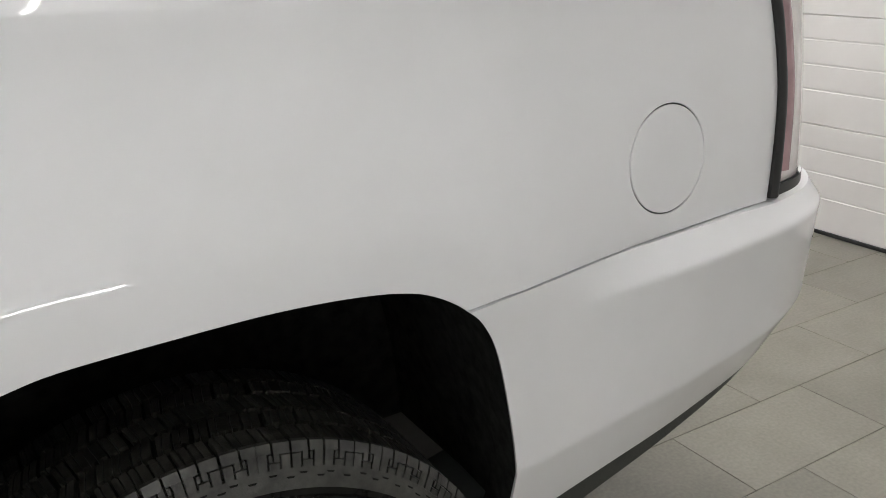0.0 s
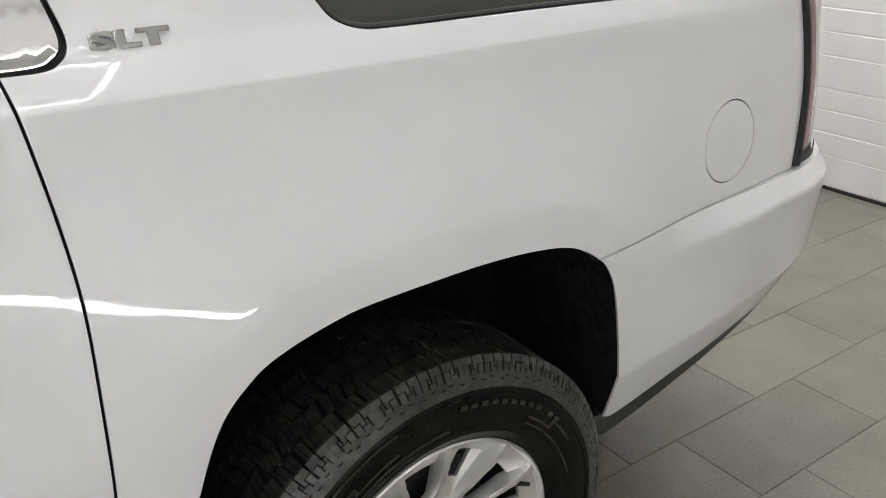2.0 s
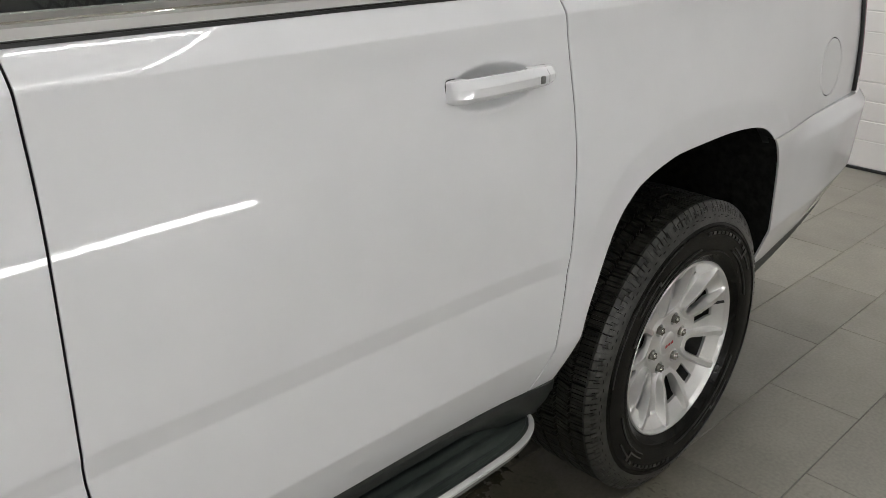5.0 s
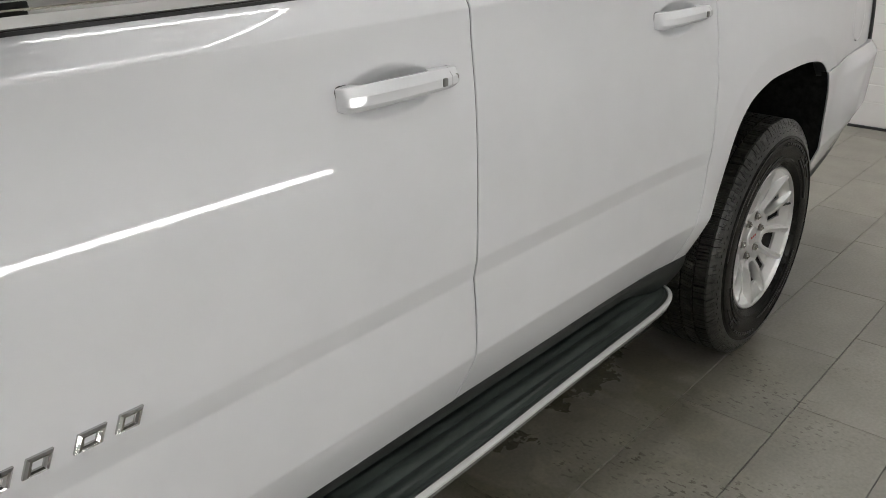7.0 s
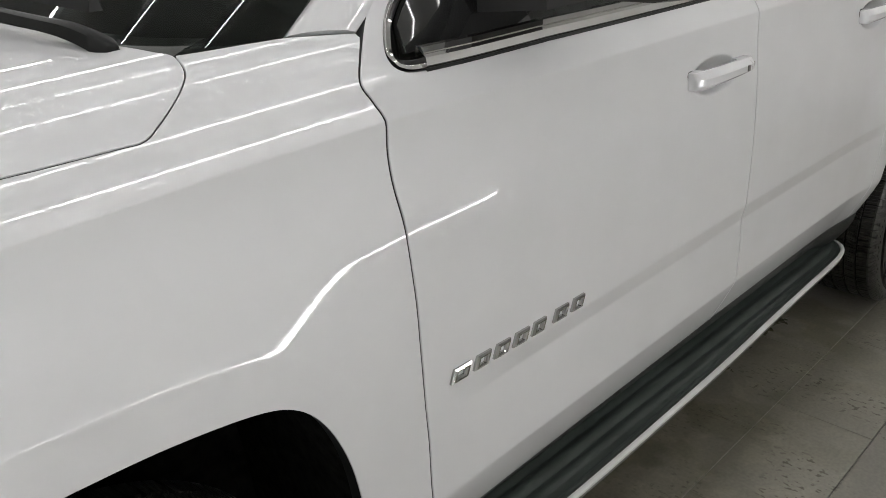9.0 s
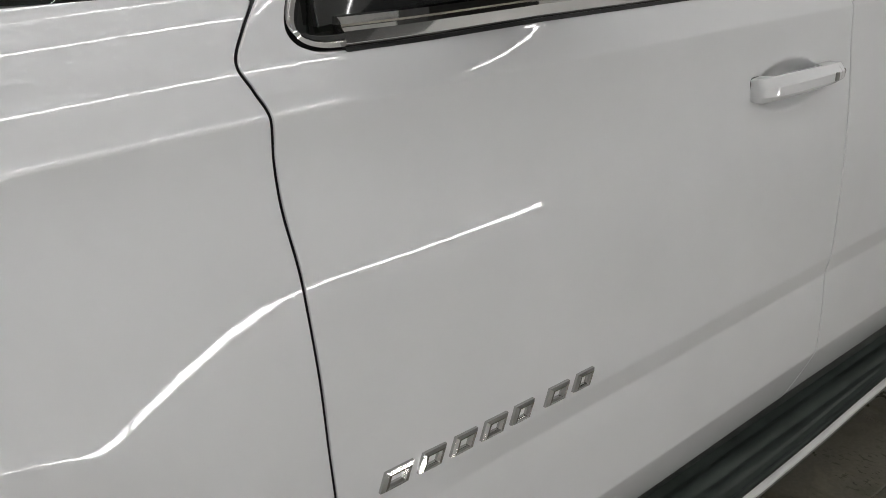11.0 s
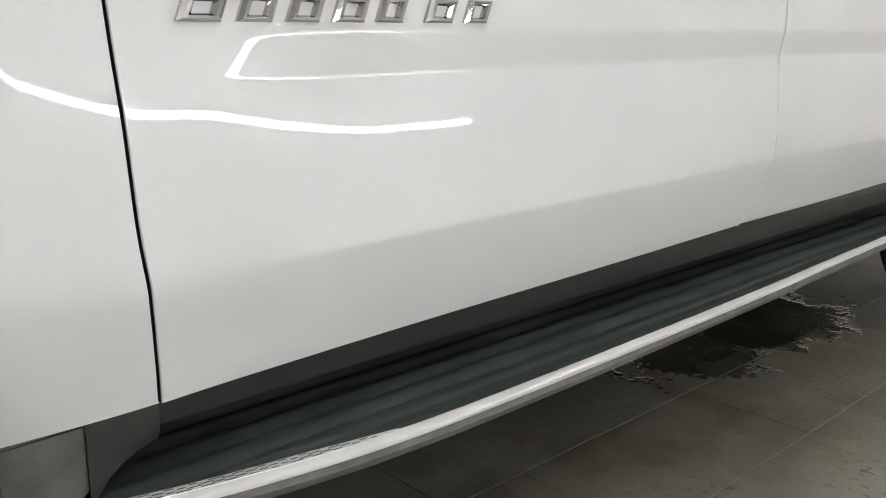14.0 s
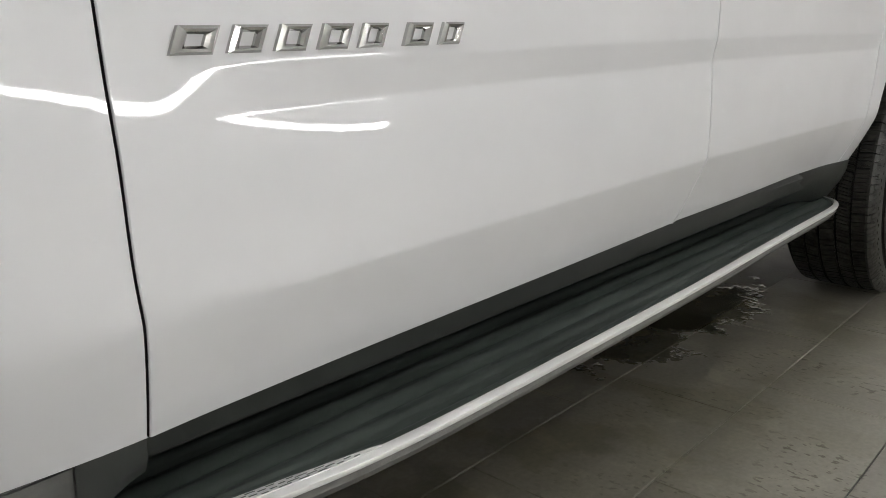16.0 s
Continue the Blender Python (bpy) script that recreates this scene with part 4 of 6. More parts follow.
def wheel(cx, cy, cz):
    """Six-bolt silver alloy with paired spokes, on an all-season tyre. Local y is the axle, pointing inwards."""
    w = new("wheel")
    w.parent = CAR
    w.location = (cx, cy, cz)
    tagged(w, "silver six-bolt alloy wheel on a black treaded tyre")
    R, RIM = 0.4080, 0.2465

    def lathe(name, prof, mat, label="", seg=120, smooth=40):
        rings = []
        for r, y in prof:
            rings.append([(r * math.cos(a), y, r * math.sin(a)) for a in np.linspace(0, 2 * math.pi, seg, endpoint=False)])
        return loft(name, rings, mat, w, label, closed=True, smooth=smooth)

    # tyre carcass; y 0 is the outer face of the rim flange
    lathe("sidewall", [(RIM - 0.012, 0.030), (RIM - 0.003, 0.006), (RIM + 0.006, -0.004), (RIM + 0.018, -0.010), (RIM + 0.022, -0.014), (RIM + 0.030, -0.016), (RIM + 0.034, -0.0145), (RIM + 0.060, -0.019), (RIM + 0.085, -0.018),
                       (RIM + 0.094, -0.0170), (RIM + 0.0955, -0.0195), (RIM + 0.0985, -0.0190), (RIM + 0.100, -0.0150), (RIM + 0.106, -0.0135), (RIM + 0.113, -0.0105), (RIM + 0.1135, -0.005)], SIDEWALL, "dressed black tyre sidewall", 160, 30)
    lathe("shoulder_band", [(RIM + 0.1075, -0.0100), (RIM + 0.1085, -0.0140), (R - 0.040, -0.0105), (R - 0.0285, -0.0050), (R - 0.0275, -0.0010)], LUG, "smooth black band under the shoulder blocks", 160, 30)
    lathe("shoulder", [(RIM + 0.111, -0.0045), (R - 0.030, -0.0010), (R - 0.012, 0.0090), (R - 0.0105, 0.020)], SHADERUBBER, "groove ground of the shoulder, coloured black as shade", 120, 30)
    lathe("carcass", [(R - 0.0125, 0.010), (R - 0.0100, 0.05), (R - 0.0090, 0.13), (R - 0.0100, 0.21), (R - 0.0125, 0.25), (R - 0.04, 0.268), (RIM, 0.255)], SHADERUBBER, "groove ground of the tread, coloured black as shade", 120)
    # tread: five ribs of blocks with thin slanted slots and zigzag grooves between the ribs
    bm = bmesh.new()

    def block(corners, r0, r1, chamfer=0.0005):
        """A block over (angle, y) corners given in order, slightly narrower on top."""
        ca = sum(a for a, y in corners) / len(corners)
        cy0 = sum(y for a, y in corners) / len(corners)
        lo, hi = [], []
        for a, y in corners:
            lo.append(bm.verts.new((r0 * math.cos(a), y, r0 * math.sin(a))))
            aa = a - math.copysign(chamfer / R, a - ca)
            yy = y - math.copysign(chamfer, y - cy0)
            drop = 0.0035 * (abs(yy - 0.127) / 0.115) ** 3
            hi.append(bm.verts.new(((r1 - drop) * math.cos(aa), yy, (r1 - drop) * math.sin(aa))))
        bm.faces.new(hi)
        for i in range(len(lo)):
            j = (i + 1) % len(lo)
            bm.faces.new((lo[i], lo[j], hi[j], hi[i]))

    rnd = random.Random(4)
    N = 56
    da = 2 * math.pi / N
    slot = 0.0024 / R
    lanes = [(0.012, 0.056, 0.10, 4), (0.0605, 0.0985, -0.30, 4), (0.1040, 0.1480, 0.26, 4), (0.1535, 0.1915, -0.30, 4), (0.196, 0.242, 0.10, 4)]
    for li, (y0, y1, sk, cuts) in enumerate(lanes):
        ph = li * 0.37 * da
        for k in range(N):
            pitch = da * (1 + (0.10 if k % 3 == 0 else -0.05))
            a0 = k * da + ph + rnd.uniform(-0.03, 0.03) * da
            for c in range(cuts):
                b0 = a0 + pitch * c / cuts
                wide = slot * (1.5 if c == cuts - 1 else 1.0 if c == cuts // 2 - 1 else 0.24) * rnd.uniform(0.8, 1.2)
                b1 = a0 + pitch * (c + 1) / cuts - wide
                zz = 0.0022 if (c + li) % 2 else -0.0016
                lean = sk * da * 0.5
                bm0 = (b0 + b1) / 2
                block([(b0, y0 + max(zz, 0)), (bm0, y0 + max(-zz, 0)), (b1, y0 + max(zz, 0)), (b1 + lean * 0.4, (y0 + y1) / 2), (b1 + lean, y1 - max(zz, 0)), (bm0 + lean, y1 - max(-zz, 0)), (b0 + lean, y1 - max(zz, 0)), (b0 + lean * 0.4, (y0 + y1) / 2)],
                      R - 0.0125, R - rnd.uniform(0, 0.0004))
    tagged(part("tread", bm, RUBBER, w), "blocky black tread", kind="stuff")
    # shoulder blocks run over the edge onto the side, with hooked grooves cut in them
    bm = bmesh.new()

    def lug(a0, a1, ra, rb, h=0.0026, tap=0.0):
        vs = []
        yat = lambda r: float(np.interp(R - r, [0.0, 0.004, 0.012, 0.020, 0.030, 0.045], [0.013, 0.0085, 0.0035, -0.0008, -0.0050, -0.0100]))
        for lift in (0.006, -h * 0.2):
            for aa, r in ((a0, ra), (a1, ra), (a1 - tap * da, rb), (a0 + tap * da, rb)):
                vs.append(bm.verts.new((r * math.cos(aa), yat(r) + lift, r * math.sin(aa))))
        bm.faces.new(vs[4:])
        for i in range(4):
            j = (i + 1) % 4
            bm.faces.new((vs[i], vs[j], vs[4 + j], vs[4 + i]))

    for k in range(N):
        a = k * da + rnd.uniform(-0.03, 0.03) * da
        flip = 1 if k % 2 else -1
        at = lambda u: a + da * (u if flip > 0 else 0.96 - u)
        span = lambda u, v: (min(at(u), at(v)), max(at(u), at(v)))
        for u, v, d0, d1 in ((0.00, 0.40, 0.0012, 0.0110), (0.00, 0.26, 0.0110, 0.0285), (0.32, 0.40, 0.0128, 0.0200), (0.32, 0.62, 0.0216, 0.0285), (0.47, 0.94, 0.0012, 0.0120), (0.47, 0.62, 0.0120, 0.0200), (0.68, 0.94, 0.0136, 0.0285)):
            lug(*span(u, v), R - d0, R - d1)
    tagged(part("shoulder_lug", bm, LUG, w), "raised shoulder blocks with hooked grooves", kind="stuff")
    # small moulded dashes on the band below
    bm = bmesh.new()
    for k in range(N * 2):
        a = k * da / 2 + rnd.uniform(-0.1, 0.1) * da
        r0 = R - (0.0335 if k % 2 else 0.0375)
        vs = []
        for lift in (0.002, -0.0007):
            for aa, r in ((a, r0), (a + da * 0.26, r0), (a + da * 0.22, r0 - 0.0018), (a + da * 0.04, r0 - 0.0018)):
                y = float(np.interp(R - r, [0.0285, 0.040, 0.050], [-0.0050, -0.0105, -0.0140]))
                vs.append(bm.verts.new((r * math.cos(aa), y + lift, r * math.sin(aa))))
        bm.faces.new(vs[4:])
        for i in range(4):
            j = (i + 1) % 4
            bm.faces.new((vs[i], vs[j], vs[4 + j], vs[4 + i]))
    tagged(part("band_dash", bm, SHADERUBBER, w), "fine moulded dashes", kind="stuff")
    # moulded marks on the sidewall: two long wedges and short plain bars
    bm = bmesh.new()

    def mark(a0, a1, r0, r1, y, n=10):
        prev = None
        for k in range(n + 1):
            a = a0 + (a1 - a0) * k / n
            pair = [bm.verts.new((r * math.cos(a), y, r * math.sin(a))) for r in (r0, r1)]
            deep = [bm.verts.new((r * math.cos(a), y + 0.004, r * math.sin(a))) for r in (r0, r1)]
            if prev:
                bm.faces.new((prev[0][0], prev[0][1], pair[1], pair[0]))
                bm.faces.new((prev[0][0], pair[0], deep[0], prev[1][0]))
                bm.faces.new((prev[0][1], prev[1][1], deep[1], pair[1]))
            prev = (pair, deep)

    for base in (radians(95), radians(275)):
        for k in range(11):
            a = base - radians(9) - k * radians(4.0) - (radians(3) if k > 8 else 0)
            mark(a, a - radians(2.6), RIM + 0.078, RIM + 0.086, -0.0205, 3)
        # a jagged band beside the lettering
        for k, (a0, a1, r0, r1) in enumerate(((14, 30, 0.058, 0.062), (30, 31.5, 0.058, 0.074), (31.5, 48, 0.070, 0.074), (-52, -40, 0.058, 0.062), (-53.5, -52, 0.058, 0.076), (-66, -53.5, 0.072, 0.076))):
            mark(base + radians(a0), base + radians(a1), RIM + r0, RIM + r1, -0.0208, 8)
        mark(base + radians(12), base + radians(80), RIM + 0.096, RIM + 0.099, -0.0200, 24)
        mark(base - radians(5), base + radians(62), RIM + 0.044, RIM + 0.047, -0.0205, 24)
        mark(base - radians(80), base - radians(40), RIM + 0.046, RIM + 0.049, -0.0205, 16)
    part("sidewall_marking", bm, RAISED, w, "low raised bars moulded in the sidewall")
    for ob in list(w.children):
        settle(ob, 0.0015 - cz)
    # rim barrel and flange
    lathe("rim", [(RIM - 0.002, 0.012), (RIM, 0.0), (RIM - 0.003, -0.003), (RIM - 0.006, -0.002), (RIM - 0.009, 0.004), (RIM - 0.016, 0.020)], ALLOY, "silver rim flange", 120, 35)
    lathe("barrel", [(RIM - 0.016, 0.020), (RIM - 0.034, 0.060), (RIM - 0.040, 0.12), (RIM - 0.028, 0.20), (RIM - 0.004, 0.235)], STEEL, "dark inner barrel", 90, 35)
    # one sixth of the face: a U-shaped pair of arms, sloping shelves, windows and bolt seats
    U = spline([(0.243, 0.0500), (0.215, 0.0485), (0.185, 0.0445), (0.150, 0.0372), (0.122, 0.0305), (0.106, 0.0240), (0.098, 0.0130), (0.0965, 0.0), (0.098, -0.0130), (0.106, -0.0240), (0.122, -0.0305), (0.150, -0.0372), (0.185, -0.0445), (0.215, -0.0485), (0.243, -0.0500)], 6)
    rr = np.r_[np.linspace(0.030, 0.24, 150), 0.2415, 0.243, 0.2445]
    ph = np.radians(np.linspace(-30, 30, 121))
    PH, RR = np.meshgrid(ph, rr)

    def fields(r, p):
        a, o = r * np.cos(p), r * np.sin(p)
        d = dist_to(U, a, o)
        arm = np.interp(a, U[:43, 0][::-1], U[:43, 1][::-1])
        inner = (np.abs(o) < arm) & (a > 0.0965)
        hw = np.interp(r, [0.09, 0.13, 0.24], [0.0050, 0.0060, 0.0078])
        # windows: a large one in the U, a small slot between two pairs
        q = np.pi / 6 - np.abs(p)
        o2 = r * np.sin(q)
        win = np.maximum.reduce([hw + 0.0040 - np.where(inner, d, -1.0), 0.106 - r, r - 0.196])
        slot = np.maximum.reduce([hw + 0.0040 - np.where(inner, -1.0, d), 0.142 - r, r - 0.208, o2 - 0.0150])
        return d, inner, hw, o2, np.minimum(win, slot)

    f = fields(RR, PH)[4]
    e = 1e-4
    # grid points near a window's edge move onto it
    gr = (fields(RR + e, PH)[4] - fields(RR - e, PH)[4]) / (2 * e)
    gp = (fields(RR, PH + e / RR)[4] - fields(RR, PH - e / RR)[4]) / (2 * e)
    g2 = np.maximum(gr ** 2 + gp ** 2, 0.2)
    near = (np.abs(f) < 0.0010) & (np.abs(PH) < radians(29.9))
    RR = np.where(near, RR - f * gr / g2, RR)
    PH = np.where(near, PH - f * gp / g2 / RR, PH)
    d, inner, hw, o2, f2 = fields(RR, PH)
    top = np.interp(RR, [0.03, 0.085, 0.10, 0.14, 0.19, 0.225, 0.2445], [0.018, 0.0185, 0.0150, 0.0055, 0.0010, 0.0005, 0.0030])
    yi = np.interp(RR, [0.09, 0.12, 0.172, 0.184, 0.222, 0.240, 0.2445], [0.0235, 0.0265, 0.0275, 0.0280, 0.0140, 0.0065, 0.0025])
    yo = np.interp(RR, [0.03, 0.088, 0.098, 0.13, 0.15, 0.196, 0.206, 0.235, 0.2445], [0.018, 0.0185, 0.0250, 0.0290, 0.0300, 0.0310, 0.0290, 0.0100, 0.0025])
    k = np.clip((d - hw) / 0.0038, 0, 1)
    Y = top + (np.where(inner, yi, yo) - top) * k
    hubm = smoothstep(0.084, 0.092, RR)
    Y = 0.018 + (Y - 0.018) * hubm
    # the face is dished: the hub lies well behind the rim
    Y = Y + np.interp(RR, [0.03, 0.092, 0.14, 0.19, 0.235], [0.027, 0.027, 0.018, 0.008, 0.0])
    bolt = np.hypot(RR * np.cos(np.pi / 6 - np.abs(PH)) - 0.070, o2)
    Y = Y + 0.011 * (1 - smoothstep(0.0145, 0.0172, bolt))
    bm = bmesh.new()
    grid = [[bm.verts.new((RR[i, j] * math.cos(PH[i, j]), Y[i, j], RR[i, j] * math.sin(PH[i, j]))) for j in range(len(ph))] for i in range(len(rr))]
    for i in range(len(rr) - 1):
        for j in range(len(ph) - 1):
            q4 = ((i, j), (i + 1, j), (i + 1, j + 1), (i, j + 1))
            if np.mean([f2[a] for a in q4]) > -1e-5:
                bm.faces.new([grid[a][b] for a, b in q4])
    rim_ids = {id(grid[i][j]) for i in range(len(rr)) for j in range(len(ph)) if i in (0, len(rr) - 1)}
    edge_v = {id(grid[i][j]) for i in range(len(rr)) for j in (0, len(ph) - 1)}
    hole_e = [ed for ed in bm.edges if ed.is_boundary and not all(id(v) in rim_ids for v in ed.verts) and not all(id(v) in edge_v for v in ed.verts)]
    ext = bmesh.ops.extrude_edge_only(bm, edges=hole_e)
    for g in ext["geom"]:
        if isinstance(g, bmesh.types.BMVert):
            g.co.y = max(g.co.y, 0.014) + 0.008
    bmesh.ops.delete(bm, geom=[v for v in bm.verts if not v.link_faces], context="VERTS")
    first = part("spoke", bm, ALLOY, w, "", 15)
    tilt = radians(39)
    for n in range(6):
        sp = first if n == 0 else new("spoke", first.data)
        sp.parent = w
        sp.matrix_basis = Matrix.Rotation(-(tilt + n * math.pi / 3), 4, "Y")
    # wheel bolts in sunk seats
    for k in range(6):
        a = tilt + math.pi / 6 + k * math.pi / 3
        mtx = Matrix.Translation((0.0700 * math.cos(a), 0.0510, 0.0700 * math.sin(a))) @ Matrix.Rotation(radians(90), 4, "X")
        bm = bmesh.new()
        bmesh.ops.create_cone(bm, cap_ends=True, segments=6, radius1=0.0140, radius2=0.0118, depth=0.030, matrix=mtx)
        bmesh.ops.create_cone(bm, cap_ends=True, segments=16, radius1=0.0165, radius2=0.0145, depth=0.006, matrix=mtx @ Matrix.Translation((0, 0, -0.010)))
        bmesh.ops.create_cone(bm, cap_ends=True, segments=12, radius1=0.0085, radius2=0.004, depth=0.006, matrix=mtx @ Matrix.Translation((0, 0, 0.017)))
        part("wheel_nut", bm, NUT, w, "dark chromed wheel nut", 30)
    rings = []
    for r, y in ((0.0005, 0.0365), (0.020, 0.0368), (0.030, 0.0380), (0.0335, 0.0410), (0.0345, 0.050)):
        rings.append([(r * math.cos(a), y, r * math.sin(a)) for a in np.linspace(0, 2 * math.pi, 48, endpoint=False)])
    loft("centre_cap", rings, ALLOY, w, "silver centre cap with a small red mark", closed=True, smooth=40)
    bm = bmesh.new()
    mm = Matrix.Rotation(radians(-8), 4, "Y")
    for x in (-0.0135, 0.0, 0.0135):
        box(bm, x - 0.0052, x + 0.0052, 0.0358, 0.039, -0.0042, 0.0042, 0.001)
    bmesh.ops.transform(bm, matrix=mm, verts=bm.verts)
    part("cap_mark", bm, REDMARK, w, "three plain red bars")
    bm = bmesh.new()
    a = radians(20)
    mtx = Matrix.Translation((0.205 * math.cos(a), 0.012, 0.205 * math.sin(a))) @ Matrix.Rotation(radians(70), 4, "X") @ Matrix.Rotation(radians(25), 4, "Y")
    bmesh.ops.create_cone(bm, cap_ends=True, segments=12, radius1=0.005, radius2=0.004, depth=0.036, matrix=mtx)
    part("valve_stem", bm, GASKET, w, "black valve stem", 40)
    # brake disc and calliper behind
    rings = []
    for r, y in ((0.02, 0.10), (0.165, 0.10), (0.165, 0.13), (0.02, 0.13)):
        rings.append([(r * math.cos(b), y, r * math.sin(b)) for b in np.linspace(0, 2 * math.pi, 48, endpoint=False)])
    loft("brake_disc", rings, STEEL, w, "dull steel brake disc", closed=True, smooth=30)
    return w


REAR_WHEEL = wheel(3.234, -0.007, 0.4095)
fw = copy_thing(REAR_WHEEL, Matrix.Translation((0.003, -0.007, 0.4095)))
for y, x in ((WIDTH + 0.007, 3.234), (WIDTH + 0.007, 0.003)):
    copy_thing(REAR_WHEEL, Matrix.Translation((x, y, 0.4095)) @ Matrix.Rotation(math.pi, 4, "Z"))


def running_board():
    """Wide ribbed step with a bright edge, its grey lip, brackets and the black sill above."""
    rb = new("running_board")
    rb.parent = CAR
    tagged(rb, "black ribbed running board with bright aluminium edge")
    ZS = 0.379
    edge = spline([(0.470, 0.075), (0.55, 0.042), (0.64, 0.020), (0.74, 0.003), (0.85, -0.008), (1.0, -0.012), (1.3, -0.010), (1.7, -0.003), (2.0, 0.008), (2.3, 0.018), (2.52, 0.024), (2.62, 0.031), (2.69, 0.050), (2.735, 0.085), (2.752, 0.13), (2.752, 0.16)], 10)
    E3 = np.array([(x, y, ZS) for x, y in edge])
    # bright edge strip
    sweep("edge_strip", E3, [(0.001, -0.008), (0.0022, -0.0045), (0.0016, -0.0012), (0.0002, -0.0002), (-0.0092, 0.0024), (-0.0104, 0.0026), (-0.0114, 0.0010), (-0.0114, -0.006)], SATIN, rb, "brushed aluminium edge strip", 30)
    # grey lip below
    sweep("lower_lip", E3 + np.array((0, 0.002, 0)), [(-0.001, -0.009), (0.000, -0.019), (-0.010, -0.032), (-0.034, -0.046), (-0.060, -0.048), (-0.022, -0.012)], GREYPLAST, rb, "dusty grey lower lip", 30)
    # step pad: ribs run along the vehicle
    lanes = []
    across = np.linspace(0, 1, 61)
    for x, y in resample(edge, 0.03):
        yi = 0.205
        row = []
        for u in across:
            yy = (y + 0.0155) + (yi - y - 0.0155) * u
            h = 0.0
            if 0.16 < u < 0.92:
                ph = (yy - 0.03) / 0.042
                h = 0.0062 * (0.5 - 0.5 * math.cos(2 * math.pi * ph)) ** 0.5 - 0.0035
            h -= 0.004 * (u > 0.06)
            h += 0.012 * max(0, (u - 0.93) / 0.07)
            row.append((x, yy, ZS + h))
        lanes.append(row)
    loft("step_pad", lanes, STEPPLAST, rb, "dark ribbed step pad", smooth=60)
    # wider pressed plate at the curved front of the strip, with dark dashes
    seg = resample(edge[edge[:, 0] < 0.86], 0.012)
    rings, bm = [], bmesh.new()
    for k, (x, y) in enumerate(seg):
        f = k / (len(seg) - 1)
        wide = 0.0115 * min(1.0, (1 - f) / 0.30) ** 0.7
        rings.append([(x, y + 0.0080, ZS + 0.0012), (x, y + 0.0080, ZS + 0.0033), (x, y + 0.0095 + wide, ZS + 0.0042), (x, y + 0.0105 + wide, ZS + 0.0030), (x, y + 0.0105 + wide, ZS - 0.004)])
        for j, off in enumerate((0.0015, 0.0045, 0.0075, 0.0105)):
            if (k + j) % 2 == 0 and 1 < k < len(seg) - 3 and off < wide - 0.0005:
                sl = 0.008 + 0.007 * ((k * 7 + j * 3) % 5) / 4
                slope = (seg[k + 1][1] - seg[k - 1][1]) / (seg[k + 1][0] - seg[k - 1][0])
                zt = ZS + 0.0033 + 0.0009 * (off + 0.0015) / (wide + 0.0015) + 0.0002
                q = [(x + a * sl / 2, y + 0.0080 + off + a * slope * sl / 2 + b * 0.0007) for a, b in ((-1, -1), (1, -1), (1, 1), (-1, 1))]
                up = [bm.verts.new((px, py, zt)) for px, py in q]
                dn = [bm.verts.new((px, py, zt - 0.0012)) for px, py in q]
                bm.faces.new(up)
                for a in range(4):
                    bm.faces.new((up[a - 1], dn[a - 1], dn[a], up[a]))
    loft("tread_plate", rings, SATIN, rb, "pressed aluminium tread plate", smooth=30)
    part("tread_pattern", bm, STEPPLAST, rb, "dark tread dashes")
    # end caps
    bm = bmesh.new()
    box(bm, 0.470, 0.480, 0.075, 0.20, ZS - 0.052, ZS + 0.004, 0.003)
    part("front_cap", bm, GREYPLAST, rb)
    # sill moulding between doors and step
    sec = lambda x: [(x, 0.072 + 0.004 * (x - 1.2), 0.492), (x, 0.0725 + 0.003 * (x - 1.2), 0.484), (x, 0.0735, 0.474), (x, 0.090, 0.435), (x, 0.150, 0.398), (x, 0.178, 0.385), (x, 0.186, 0.377), (x, 0.206, 0.373), (x, 0.206, 0.30)]
    loft("sill_moulding", [sec(x) for x in np.linspace(0.602, 2.66, 24)], PLASTIC, rb, "black plastic sill moulding", smooth=35)
    # black corner piece ahead of the rear wheel
    rows = []
    for x, zt, y0, u in ((2.40, 0.492, 0.080, 0.0), (2.50, 0.493, 0.062, 0.2), (2.60, 0.492, 0.060, 0.6), (2.66, 0.490, 0.055, 0.9), (2.70, 0.489, 0.053, 1.0), (2.755, 0.488, 0.050, 1.0), (2.775, 0.480, 0.060, 1.0), (2.795, 0.45, 0.090, 1.0)):
        rows.append([(x, y0 + 0.03, zt + 0.01), (x, y0, zt), (x + 0.004, y0 + 0.006, zt - 0.03), (x + 0.008, y0 + 0.0445 - 0.024 * u, 0.425), (x + 0.006, y0 + 0.11 - 0.062 * u, 0.381), (x, 0.24 - 0.12 * u, 0.353)])
    loft("sill_corner", rows, PLASTIC, rb, "black plastic sill end ahead of the rear wheel", smooth=40)
    # grey guard below the front wing
    prof = [(0.449, 0.464), (0.531, 0.466), (0.533, 0.394), (0.526, 0.384), (0.482, 0.357), (0.474, 0.345), (0.474, 0.21), (0.449, 0.21)]
    bm = bmesh.new()
    f = [bm.verts.new((x, 0.074 + max(0, 0.47 - z) * 0.12, z)) for x, z in prof]
    b = [bm.verts.new((x, 0.30, z)) for x, z in prof]
    bm.faces.new(f)
    bm.faces.new(b)
    for i in range(len(f)):
        j = (i + 1) % len(f)
        bm.faces.new((f[i], f[j], b[j], b[i]))
    bmesh.ops.bevel(bm, geom=list(bm.edges), offset=0.004, segments=2, affect="EDGES")
    part("splash_guard", bm, GUARD, rb, "dusty grey plastic guard behind the front wheel", 40)
    # black sill front, hollowed down to the step
    rows = []
